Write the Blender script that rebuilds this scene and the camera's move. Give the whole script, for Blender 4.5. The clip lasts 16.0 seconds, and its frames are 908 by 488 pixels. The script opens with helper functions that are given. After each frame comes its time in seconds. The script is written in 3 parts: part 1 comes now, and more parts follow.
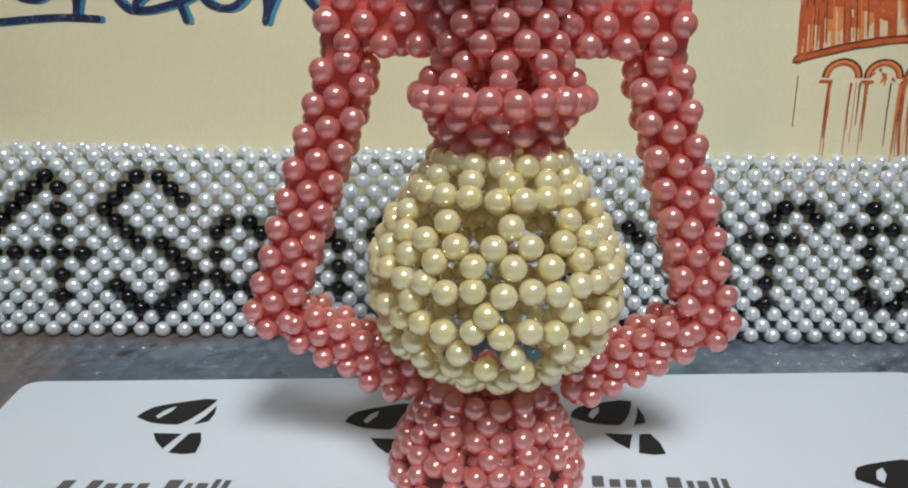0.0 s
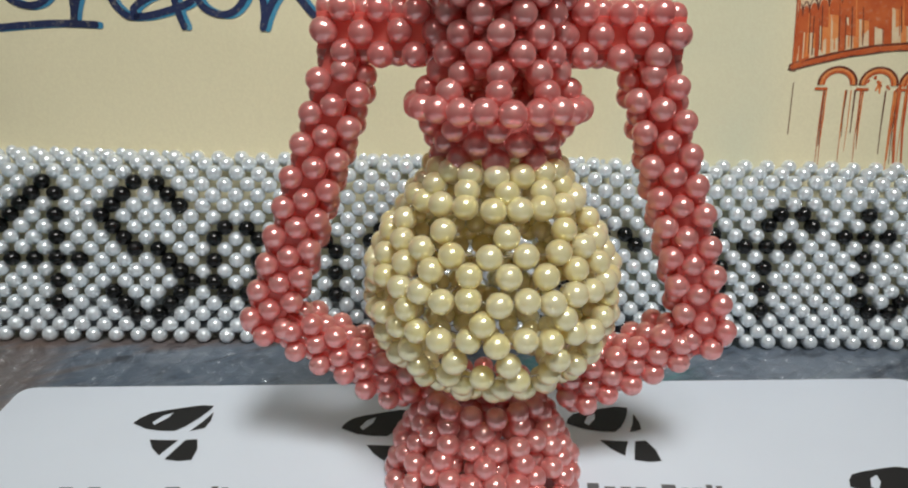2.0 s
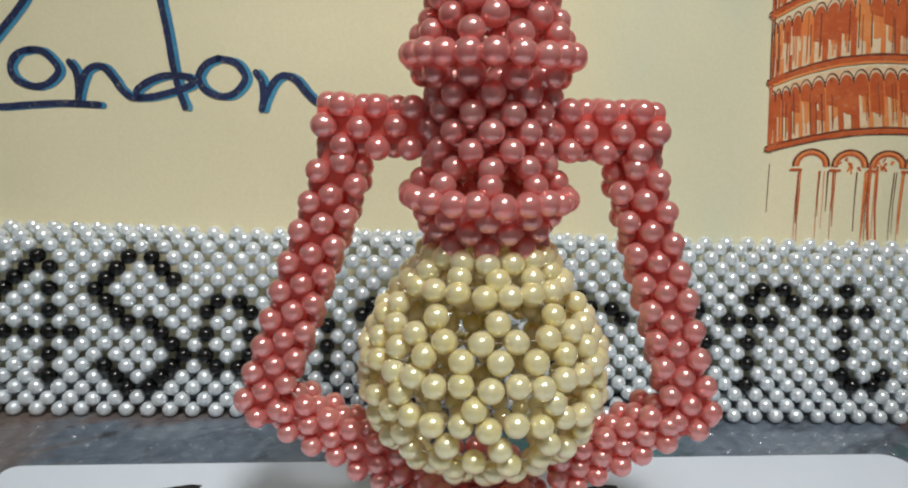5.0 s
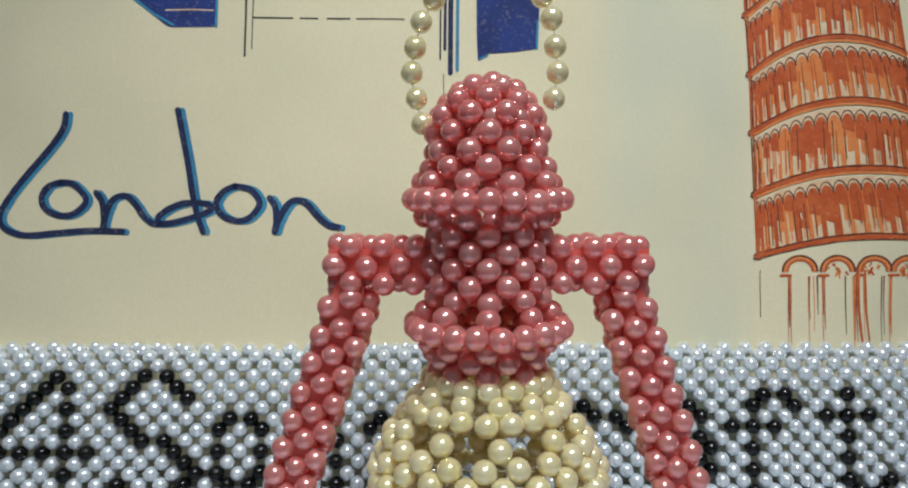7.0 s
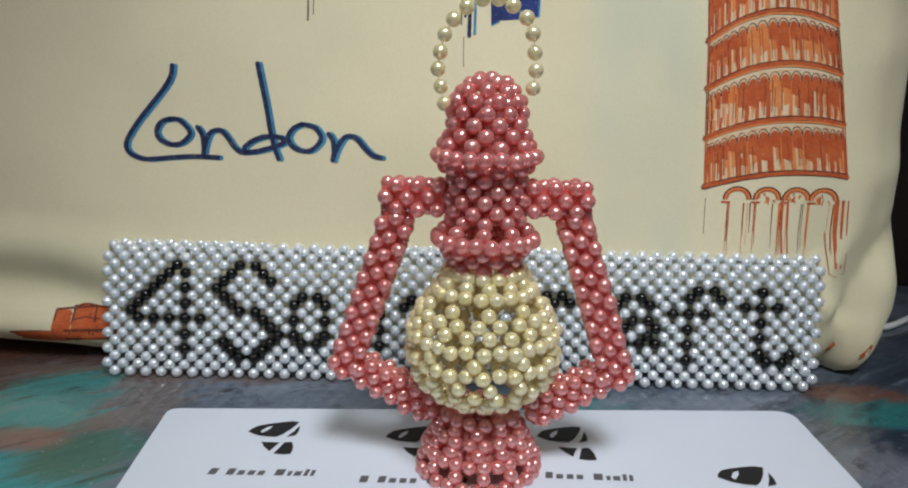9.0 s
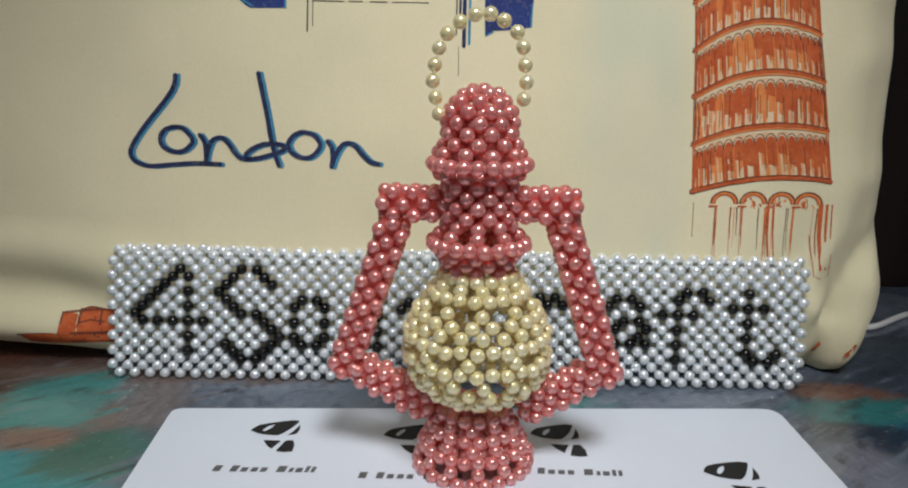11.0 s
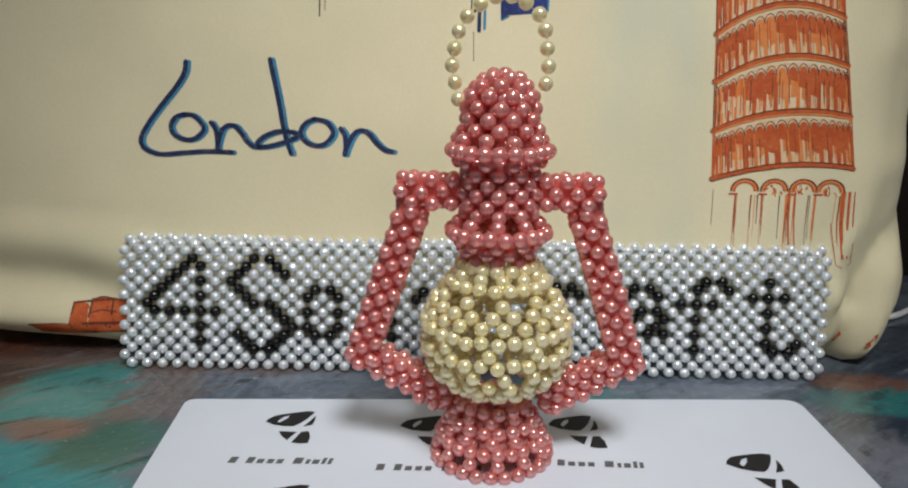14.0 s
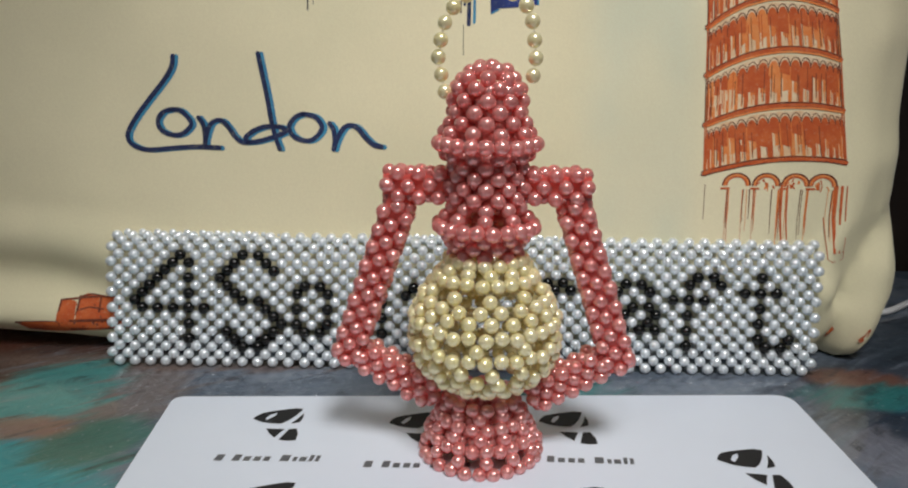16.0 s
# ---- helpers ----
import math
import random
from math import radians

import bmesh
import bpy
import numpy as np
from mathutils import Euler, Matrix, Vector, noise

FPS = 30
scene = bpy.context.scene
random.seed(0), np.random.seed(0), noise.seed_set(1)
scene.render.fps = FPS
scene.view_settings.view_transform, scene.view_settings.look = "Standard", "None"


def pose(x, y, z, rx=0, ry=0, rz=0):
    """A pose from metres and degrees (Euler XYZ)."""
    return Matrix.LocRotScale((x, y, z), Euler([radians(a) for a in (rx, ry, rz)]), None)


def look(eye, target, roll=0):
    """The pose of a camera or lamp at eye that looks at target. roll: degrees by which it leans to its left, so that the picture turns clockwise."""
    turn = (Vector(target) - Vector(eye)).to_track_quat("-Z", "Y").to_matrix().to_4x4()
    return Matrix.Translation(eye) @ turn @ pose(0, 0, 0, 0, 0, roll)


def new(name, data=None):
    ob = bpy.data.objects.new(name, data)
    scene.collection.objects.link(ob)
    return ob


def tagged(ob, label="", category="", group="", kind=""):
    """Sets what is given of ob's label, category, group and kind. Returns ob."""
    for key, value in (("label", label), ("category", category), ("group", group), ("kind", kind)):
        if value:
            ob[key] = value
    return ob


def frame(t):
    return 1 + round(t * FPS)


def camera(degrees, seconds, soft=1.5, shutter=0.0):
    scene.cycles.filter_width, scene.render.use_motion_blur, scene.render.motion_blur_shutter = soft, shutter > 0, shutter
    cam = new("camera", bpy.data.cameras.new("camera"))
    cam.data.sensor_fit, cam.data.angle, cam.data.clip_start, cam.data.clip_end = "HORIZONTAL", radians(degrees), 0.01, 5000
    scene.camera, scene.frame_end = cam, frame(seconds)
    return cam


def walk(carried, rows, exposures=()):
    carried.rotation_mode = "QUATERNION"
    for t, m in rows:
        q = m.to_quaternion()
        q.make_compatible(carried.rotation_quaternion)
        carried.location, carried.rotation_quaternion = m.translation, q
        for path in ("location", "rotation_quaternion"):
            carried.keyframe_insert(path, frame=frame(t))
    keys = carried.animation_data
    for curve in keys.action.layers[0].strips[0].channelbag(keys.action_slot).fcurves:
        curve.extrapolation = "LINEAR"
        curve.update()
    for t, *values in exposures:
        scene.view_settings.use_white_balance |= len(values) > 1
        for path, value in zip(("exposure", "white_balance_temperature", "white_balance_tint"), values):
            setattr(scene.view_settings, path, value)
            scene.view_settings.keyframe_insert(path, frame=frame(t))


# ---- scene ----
cam = camera(68.90, 16.0, 2.1)
PATH = [
    (0, (0.417, -23.062, 10.862), (0.461, -3.925, 5.052), 0.85),
    (0.5, (0.463, -22.958, 10.655), (0.486, -3.978, 4.351), 1.01),
    (1, (0.436, -22.841, 10.408), (0.530, -4.046, 3.573), 1.54),
    (1.5, (0.486, -22.873, 10.567), (0.683, -3.948, 4.099), 1.58),
    (2, (0.452, -23.076, 11.011), (0.562, -3.918, 5.271), 1.00),
    (2.5, (0.459, -23.116, 11.073), (0.724, -3.859, 5.679), 1.28),
    (3, (0.445, -23.178, 11.123), (0.750, -3.860, 5.955), 1.54),
    (5.5, (0.315, -23.483, 11.969), (0.797, -3.779, 8.574), 1.32),
    (6, (0.421, -23.624, 12.307), (0.770, -3.799, 9.691), 0.68),
    (6.5, (0.416, -24.055, 12.670), (0.715, -4.141, 10.845), 0.17),
    (7, (0.440, -24.362, 12.903), (0.646, -4.413, 11.488), -0.06),
    (7.5, (0.239, -25.329, 13.134), (0.711, -5.552, 10.193), 1.01),
    (8, (0.289, -28.811, 14.228), (0.014, -9.238, 10.124), 0.96),
    (8.5, (0.774, -31.642, 14.741), (0.245, -12.139, 10.343), 0.91),
    (11, (1.088, -33.547, 15.280), (0.614, -14.027, 10.954), 0.76),
    (11.5, (0.869, -33.252, 15.179), (0.340, -13.776, 10.658), 0.35),
    (12, (1.120, -33.019, 15.115), (0.758, -13.570, 10.466), 0.40),
    (12.5, (0.827, -33.133, 15.157), (0.290, -13.686, 10.520), 0.70),
    (13, (0.851, -33.112, 15.136), (0.415, -13.662, 10.498), 0.90),
    (13.5, (0.861, -33.169, 15.234), (0.528, -13.646, 10.901), 0.84),
    (14, (0.515, -33.059, 15.126), (-0.092, -13.613, 10.488), 0.59),
    (14.5, (0.533, -32.788, 14.979), (0.095, -13.411, 10.045), 0.97),
    (15, (0.800, -32.714, 14.905), (0.247, -13.405, 9.720), 0.57),
    (15.5, (0.952, -32.741, 14.920), (0.362, -13.401, 9.860), 0.56),
    (16, (0.890, -32.813, 14.910), (0.360, -13.376, 10.231), 0.49),
]
EXPOSURES = ((0.0, 0.0, 6500, 10), (2.5, 0.0, 6700, 10), (5.5, 0.0, 6650, 10), (7.0, 0.0, 6150, 10), (8.5, -0.04, 6250, 12), (11.0, -0.04, 6550, 13), (16.0, -0.04, 6680, 13))
walk(cam, [(t, look(Vector(eye) * 0.01, Vector(target) * 0.01, roll)) for t, eye, target, roll in PATH], EXPOSURES)

CM = 0.01

# ---- world and lights ----
world = bpy.data.worlds.new("room_world")
scene.world = world
world.use_nodes = True
world.node_tree.nodes["Background"].inputs[0].default_value = (0.9, 0.95, 1.0, 1)
world.node_tree.nodes["Background"].inputs[1].default_value = 0.05

# Unseen key light above the front; its soft cone is added to dim the sides.
lamp_data = bpy.data.lights.new("unseen_key_light", "SPOT")
lamp_data.shadow_soft_size, lamp_data.energy, lamp_data.color = 0.12, 23.5, (0.985, 0.99, 0.97)
lamp_data.spot_size, lamp_data.spot_blend = radians(52), 1.0
lamp_light = new("unseen_key_light", lamp_data)
lamp_light.matrix_world = look((0.13, -0.49, 0.76), (0.01, -0.02, 0.07))

# Added fill, no known source: lifts the ambient and what the beads reflect.
fill_data = bpy.data.lights.new("unseen_fill_light", "POINT")
fill_data.shadow_soft_size, fill_data.energy, fill_data.color = 0.12, 11.0, (0.98, 0.99, 1.0)
fill_light = new("unseen_fill_light", fill_data)
fill_light.location = (-0.25, -1.25, 1.55)


# ---- materials ----
def base_mat(name, colour=(0.8, 0.8, 0.8), rough=0.5, metal=0.0):
    m = bpy.data.materials.new(name)
    m.use_nodes = True
    b = m.node_tree.nodes["Principled BSDF"]
    b.inputs["Base Color"].default_value = (*colour, 1)
    b.inputs["Roughness"].default_value = rough
    b.inputs["Metallic"].default_value = metal
    return m, m.node_tree, b


def mixer(nt, fac, a, b, blend="MIX"):
    n = nt.nodes.new("ShaderNodeMix")
    n.data_type, n.blend_type = "RGBA", blend
    for s, v in ((n.inputs[0], fac), (n.inputs[6], a), (n.inputs[7], b)):
        if isinstance(v, bpy.types.NodeSocket):
            nt.links.new(v, s)
        elif isinstance(v, (int, float)):
            s.default_value = v
        else:
            s.default_value = (*v, 1)
    return n.outputs[2]


def math_node(nt, op, a, b=0.0, c=None):
    n = nt.nodes.new("ShaderNodeMath")
    n.operation = op
    for s, v in zip(n.inputs, (a, b, c)):
        if v is None:
            continue
        if isinstance(v, bpy.types.NodeSocket):
            nt.links.new(v, s)
        else:
            s.default_value = v
    return n.outputs[0]


def ramp(nt, value, lo, hi, a=0.0, b=1.0):
    n = nt.nodes.new("ShaderNodeMapRange")
    n.interpolation_type = "SMOOTHSTEP"
    nt.links.new(value, n.inputs[0])
    for s, v in zip(list(n.inputs)[1:5], (lo, hi, a, b)):
        s.default_value = v
    return n.outputs[0]


def noise_tex(nt, scale, detail=3.0, rough=0.5, coord=None, distort=0.0):
    n = nt.nodes.new("ShaderNodeTexNoise")
    n.inputs["Scale"].default_value, n.inputs["Detail"].default_value = scale, detail
    n.inputs["Roughness"].default_value, n.inputs["Distortion"].default_value = rough, distort
    if coord is None:
        coord = nt.nodes.new("ShaderNodeTexCoord").outputs["Object"]
    nt.links.new(coord, n.inputs["Vector"])
    return n.outputs["Fac"]


def add_bump(nt, bsdf, height, strength, distance):
    n = nt.nodes.new("ShaderNodeBump")
    n.inputs["Strength"].default_value, n.inputs["Distance"].default_value = strength, distance
    nt.links.new(height, n.inputs["Height"])
    nt.links.new(n.outputs[0], bsdf.inputs["Normal"])


def pearl(name, colour, deep, sheen, body=None, rough=0.26, metal=0.35, glow=0.36, coat=2.3, clear=0.0, inner=None):
    """Plastic pearl bead: coloured body under a clear lacquer, each bead a little different."""
    m, nt, b = base_mat(name, colour, rough)
    info = nt.nodes.new("ShaderNodeObjectInfo").outputs["Random"]
    geo = nt.nodes.new("ShaderNodeNewGeometry").outputs["Random Per Island"]
    vary = math_node(nt, "FRACT", math_node(nt, "ADD", info, geo))
    col = mixer(nt, ramp(nt, vary, 0.0, 1.0), colour, deep)
    cloud = noise_tex(nt, 260.0, 2.0)
    col = mixer(nt, ramp(nt, cloud, 0.35, 0.75, 0.0, 0.35), col, sheen)
    nt.links.new(col, b.inputs["Base Color"])
    b.inputs["Metallic"].default_value = metal
    b.inputs["Specular IOR Level"].default_value = 0.6 if glow else 0.4
    b.inputs["Coat Weight"].default_value = 1.0
    b.inputs["Coat Roughness"].default_value = 0.09
    b.inputs["Coat IOR"].default_value = coat
    b.inputs["Sheen Weight"].default_value = 0.6 if glow else 0.0
    b.inputs["Sheen Roughness"].default_value = 0.35
    b.inputs["Sheen Tint"].default_value = (*sheen, 1)
    if glow:
        out = nt.nodes["Material Output"]
        thin = nt.nodes.new("ShaderNodeBsdfTranslucent")
        thin.inputs["Color"].default_value = (*(body or colour), 1)
        mix = nt.nodes.new("ShaderNodeMixShader")
        mix.inputs[0].default_value = glow
        nt.links.new(b.outputs[0], mix.inputs[1])
        nt.links.new(thin.outputs[0], mix.inputs[2])
        nt.links.new(mix.outputs[0], out.inputs["Surface"])
        if clear:
            see = nt.nodes.new("ShaderNodeBsdfTransparent")
            see.inputs["Color"].default_value = (*(inner or colour), 1)
            lac = nt.nodes.new("ShaderNodeMixShader")
            lac.inputs[0].default_value = clear
            nt.links.new(mix.outputs[0], lac.inputs[1])
            nt.links.new(see.outputs[0], lac.inputs[2])
            nt.links.new(lac.outputs[0], out.inputs["Surface"])
    return m


PINK = pearl("pink_pearl", (0.98, 0.45, 0.42), (0.95, 0.36, 0.34), (1.0, 0.76, 0.72), (1.0, 0.34, 0.29), rough=0.22, metal=0.5, glow=0.22, coat=2.3, clear=0.22, inner=(1.0, 0.38, 0.32))
# Red fill for the arm tubes: light bounced between beads, put in as colour.
GAP_RED = pearl("red_gap_fill", (0.94, 0.25, 0.21), (0.90, 0.20, 0.17), (0.97, 0.38, 0.33), (1.0, 0.24, 0.19), rough=0.35, metal=0.1, glow=0.40, coat=1.5, clear=0.2, inner=(1.0, 0.40, 0.33))
CREAM = pearl("cream_pearl", (1.0, 0.975, 0.60), (1.0, 0.945, 0.48), (1.0, 0.99, 0.84), (1.0, 0.76, 0.24), rough=0.22, metal=0.30, glow=0.13, coat=2.2, clear=0.13, inner=(1.0, 0.74, 0.20))
IVORY = pearl("ivory_pearl", (0.98, 0.94, 0.60), (0.96, 0.90, 0.50), (1.0, 0.97, 0.80), (0.98, 0.86, 0.44), rough=0.22, metal=0.4, glow=0.18, clear=0.08, inner=(1.0, 0.85, 0.45))
WHITE = pearl("white_pearl", (0.87, 0.95, 1.0), (0.81, 0.905, 0.97), (0.98, 0.99, 1.0), (0.90, 0.96, 1.0), rough=0.22, metal=0.32, glow=0.12, coat=2.3)
BLACK = pearl("black_pearl", (0.003, 0.0035, 0.0035), (0.006, 0.006, 0.006), (0.008, 0.009, 0.009), rough=0.14, metal=0.0, glow=0.0, coat=1.05)


def nylon_mat():
    m, nt, b = base_mat("clear_nylon", (0.95, 0.93, 0.9), 0.08)
    b.inputs["Transmission Weight"].default_value = 0.9
    b.inputs["IOR"].default_value = 1.45
    return m


NYLON = nylon_mat()


def canvas_mat():
    m, nt, b = base_mat("cream_canvas", (0.62, 0.55, 0.37), 0.85)
    coord = nt.nodes.new("ShaderNodeTexCoord").outputs["Object"]
    blotch = noise_tex(nt, 9.0, 3.0, 0.55, coord)
    col = mixer(nt, ramp(nt, blotch, 0.35, 0.7), (0.76, 0.70, 0.475), (0.685, 0.645, 0.435))
    sep = nt.nodes.new("ShaderNodeSeparateXYZ")
    nt.links.new(coord, sep.inputs[0])
    # faded grey-green wash of the print between the word and the tower
    wash = math_node(nt, "MULTIPLY", ramp(nt, sep.outputs[0], 0.055, 0.085), ramp(nt, sep.outputs[0], 0.135, 0.11))
    wash = math_node(nt, "MULTIPLY", wash, ramp(nt, noise_tex(nt, 14.0, 2.0, 0.5, coord), 0.3, 0.6, 0.35, 0.9))
    col = mixer(nt, wash, col, (0.61, 0.635, 0.48))
    fine = noise_tex(nt, 900.0, 2.0, 0.6, coord)
    col = mixer(nt, ramp(nt, fine, 0.3, 0.7, 0.0, 0.18), col, (0.58, 0.51, 0.35))
    nt.links.new(col, b.inputs["Base Color"])
    b.inputs["Sheen Weight"].default_value = 0.1
    slub = noise_tex(nt, 160.0, 3.0, 0.6, coord)
    add_bump(nt, b, math_node(nt, "ADD", math_node(nt, "MULTIPLY", slub, 0.6), math_node(nt, "MULTIPLY", fine, 0.5)), 0.22, 0.0005)
    return m


CANVAS = canvas_mat()


def ink_mat(name, a, b_col, scale=60.0):
    m, nt, b = base_mat(name, a, 0.8)
    coord = nt.nodes.new("ShaderNodeTexCoord").outputs["Object"]
    col = mixer(nt, ramp(nt, noise_tex(nt, scale, 4.0, 0.6, coord), 0.35, 0.7), a, b_col)
    col = mixer(nt, ramp(nt, noise_tex(nt, 700.0, 2.0, 0.5, coord), 0.55, 0.8, 0.0, 0.25), col, (0.5, 0.45, 0.32))
    nt.links.new(col, b.inputs["Base Color"])
    return m


NAVY = ink_mat("navy_ink", (0.010, 0.022, 0.085), (0.006, 0.012, 0.05))
TEAL_INK = ink_mat("blue_ink", (0.04, 0.26, 0.42), (0.03, 0.17, 0.32))
BLUE_INK = ink_mat("royal_blue_ink", (0.012, 0.035, 0.19), (0.008, 0.022, 0.12))
BLACK_INK = ink_mat("black_ink", (0.012, 0.012, 0.014), (0.03, 0.03, 0.03))
ORANGE_INK = ink_mat("burnt_orange_ink", (0.70, 0.19, 0.04), (0.72, 0.27, 0.08), 120.0)
RUST_INK = ink_mat("rust_ink", (0.47, 0.078, 0.014), (0.56, 0.12, 0.026), 150.0)
DARK_RUST = ink_mat("dark_rust_ink", (0.115, 0.024, 0.010), (0.19, 0.04, 0.014), 150.0)
PALE_INK = ink_mat("pale_peach_ink", (0.74, 0.60, 0.40), (0.70, 0.46, 0.26), 150.0)


def paper_mat():
    m, nt, b = base_mat("white_paper", (0.665, 0.735, 0.835), 0.6)
    coord = nt.nodes.new("ShaderNodeTexCoord").outputs["Object"]
    col = mixer(nt, ramp(nt, noise_tex(nt, 14.0, 3.0, 0.5, coord), 0.3, 0.7), (0.665, 0.735, 0.835), (0.64, 0.705, 0.805))
    nt.links.new(col, b.inputs["Base Color"])
    add_bump(nt, b, noise_tex(nt, 1200.0, 2.0, 0.5, coord), 0.08, 0.0002)
    return m


PAPER = paper_mat()
PRINT_GREY = base_mat("worn_printer_black", (0.10, 0.105, 0.115), 0.5)[0]
PRINT_BLACK = base_mat("printer_black", (0.008, 0.0085, 0.010), 0.7)[0]


def cover_mat():
    """Painted table top under clear wrinkled plastic: slate ground with teal, brown and rust brush strokes."""
    m, nt, b = base_mat("painted_table_cover", (0.1, 0.11, 0.13), 0.3)
    coord = nt.nodes.new("ShaderNodeTexCoord").outputs["Object"]
    n1 = noise_tex(nt, 11.0, 4.0, 0.6, coord, 0.6)
    n2 = noise_tex(nt, 38.0, 4.0, 0.6, coord, 1.2)
    col = mixer(nt, ramp(nt, n1, 0.35, 0.65), (0.078, 0.108, 0.15), (0.155, 0.19, 0.24))
    col = mixer(nt, ramp(nt, n2, 0.52, 0.75, 0.0, 0.8), col, (0.032, 0.042, 0.060))
    col = mixer(nt, ramp(nt, noise_tex(nt, 60.0, 3.0, 0.6, coord, 2.0), 0.62, 0.8, 0.0, 0.7), col, (0.20, 0.21, 0.25))
    # brush-stroke coordinates: stretched noise that tears the edges of each patch
    mp = nt.nodes.new("ShaderNodeMapping")
    mp.vector_type = "TEXTURE"
    mp.inputs["Rotation"].default_value = (0, 0, radians(38))
    mp.inputs["Scale"].default_value = (1 / 16, 1 / 120, 1.0)
    nt.links.new(coord, mp.inputs[0])
    streak = noise_tex(nt, 1.0, 4.0, 0.6, mp.outputs[0], 0.4)
    patches = (
        ((-0.265, -0.005), (0.10, 0.085), (0.095, 0.026, 0.013), 1.0),
        ((-0.225, -0.02), (0.055, 0.06), (0.085, 0.05, 0.04), 0.9),
        ((-0.165, -0.035), (0.045, 0.05), (0.17, 0.115, 0.085), 0.6),
        ((-0.155, 0.004), (0.12, 0.012), (0.17, 0.12, 0.10), 0.7),
        ((-0.198, -0.035), (0.036, 0.046), (0.045, 0.25, 0.25), 1.0),
        ((-0.185, -0.105), (0.065, 0.040), (0.025, 0.26, 0.29), 1.0),
        ((-0.152, -0.078), (0.030, 0.026), (0.028, 0.125, 0.105), 1.0),
        ((-0.185, -0.068), (0.025, 0.012), (0.25, 0.12, 0.085), 0.8),
        ((0.25, -0.03), (0.10, 0.075), (0.026, 0.036, 0.055), 0.8),
        ((0.05, -0.018), (0.040, 0.014), (0.03, 0.20, 0.20), 0.8),
        ((0.215, 0.000), (0.03, 0.014), (0.20, 0.085, 0.05), 0.7),
        ((0.225, -0.022), (0.055, 0.018), (0.022, 0.17, 0.17), 0.9),
        ((0.255, -0.055), (0.060, 0.032), (0.016, 0.075, 0.135), 0.9),
        ((0.20, -0.05), (0.026, 0.018), (0.018, 0.028, 0.048), 0.8),
        ((0.29, 0.06), (0.10, 0.05), (0.030, 0.045, 0.06), 0.8),
        ((0.185, -0.075), (0.02, 0.03), (0.20, 0.21, 0.26), 0.6),
    )
    sep = nt.nodes.new("ShaderNodeSeparateXYZ")
    nt.links.new(coord, sep.inputs[0])
    for (cx, cy), (rx, ry), colour, amount in patches:
        dx = math_node(nt, "DIVIDE", math_node(nt, "SUBTRACT", sep.outputs[0], cx), rx)
        dy = math_node(nt, "DIVIDE", math_node(nt, "SUBTRACT", sep.outputs[1], cy), ry)
        d = math_node(nt, "SQRT", math_node(nt, "ADD", math_node(nt, "MULTIPLY", dx, dx), math_node(nt, "MULTIPLY", dy, dy)))
        d = math_node(nt, "ADD", d, math_node(nt, "MULTIPLY", math_node(nt, "SUBTRACT", streak, 0.5), 1.7))
        col = mixer(nt, ramp(nt, d, 1.1, 0.55, 0.0, amount), col, colour)
    strokes = math_node(nt, "MULTIPLY", ramp(nt, streak, 0.52, 0.66), ramp(nt, n1, 0.4, 0.6))
    col = mixer(nt, math_node(nt, "MULTIPLY", strokes, 0.55), col, (0.20, 0.24, 0.27))
    darks = math_node(nt, "MULTIPLY", ramp(nt, streak, 0.46, 0.34), ramp(nt, n2, 0.45, 0.6))
    col = mixer(nt, math_node(nt, "MULTIPLY", darks, 0.8), col, (0.02, 0.025, 0.035))
    # Pale dots paint reflections of the sign's beads into the colour.
    bead_glints = ramp(nt, noise_tex(nt, 420.0, 1.0, 0.4, coord), 0.68, 0.77, 0.0, 0.45)
    col = mixer(nt, bead_glints, col, (0.42, 0.44, 0.47))
    nt.links.new(col, b.inputs["Base Color"])
    nt.links.new(ramp(nt, n2, 0.3, 0.7, 0.28, 0.5), b.inputs["Roughness"])
    b.inputs["Coat Weight"].default_value = 0.65
    b.inputs["Coat Roughness"].default_value = 0.06
    wr = math_node(nt, "ADD", noise_tex(nt, 70.0, 3.0, 0.55, coord, 1.0), math_node(nt, "MULTIPLY", streak, 0.5))
    add_bump(nt, b, wr, 0.75, 0.0018)
    return m


COVER = cover_mat()


def wood_mat(name, a, c, rough):
    m, nt, b = base_mat(name, a, rough)
    coord = nt.nodes.new("ShaderNodeTexCoord").outputs["Object"]
    mp = nt.nodes.new("ShaderNodeMapping")
    mp.inputs["Scale"].default_value = (40.0, 40.0, 3.0)
    nt.links.new(coord, mp.inputs[0])
    g = noise_tex(nt, 1.0, 5.0, 0.6, mp.outputs[0], 0.8)
    nt.links.new(mixer(nt, ramp(nt, g, 0.3, 0.7), a, c), b.inputs["Base Color"])
    add_bump(nt, b, g, 0.15, 0.001)
    return m


DARK_WOOD = wood_mat("dark_stained_wood", (0.008, 0.005, 0.004), (0.022, 0.012, 0.008), 0.6)


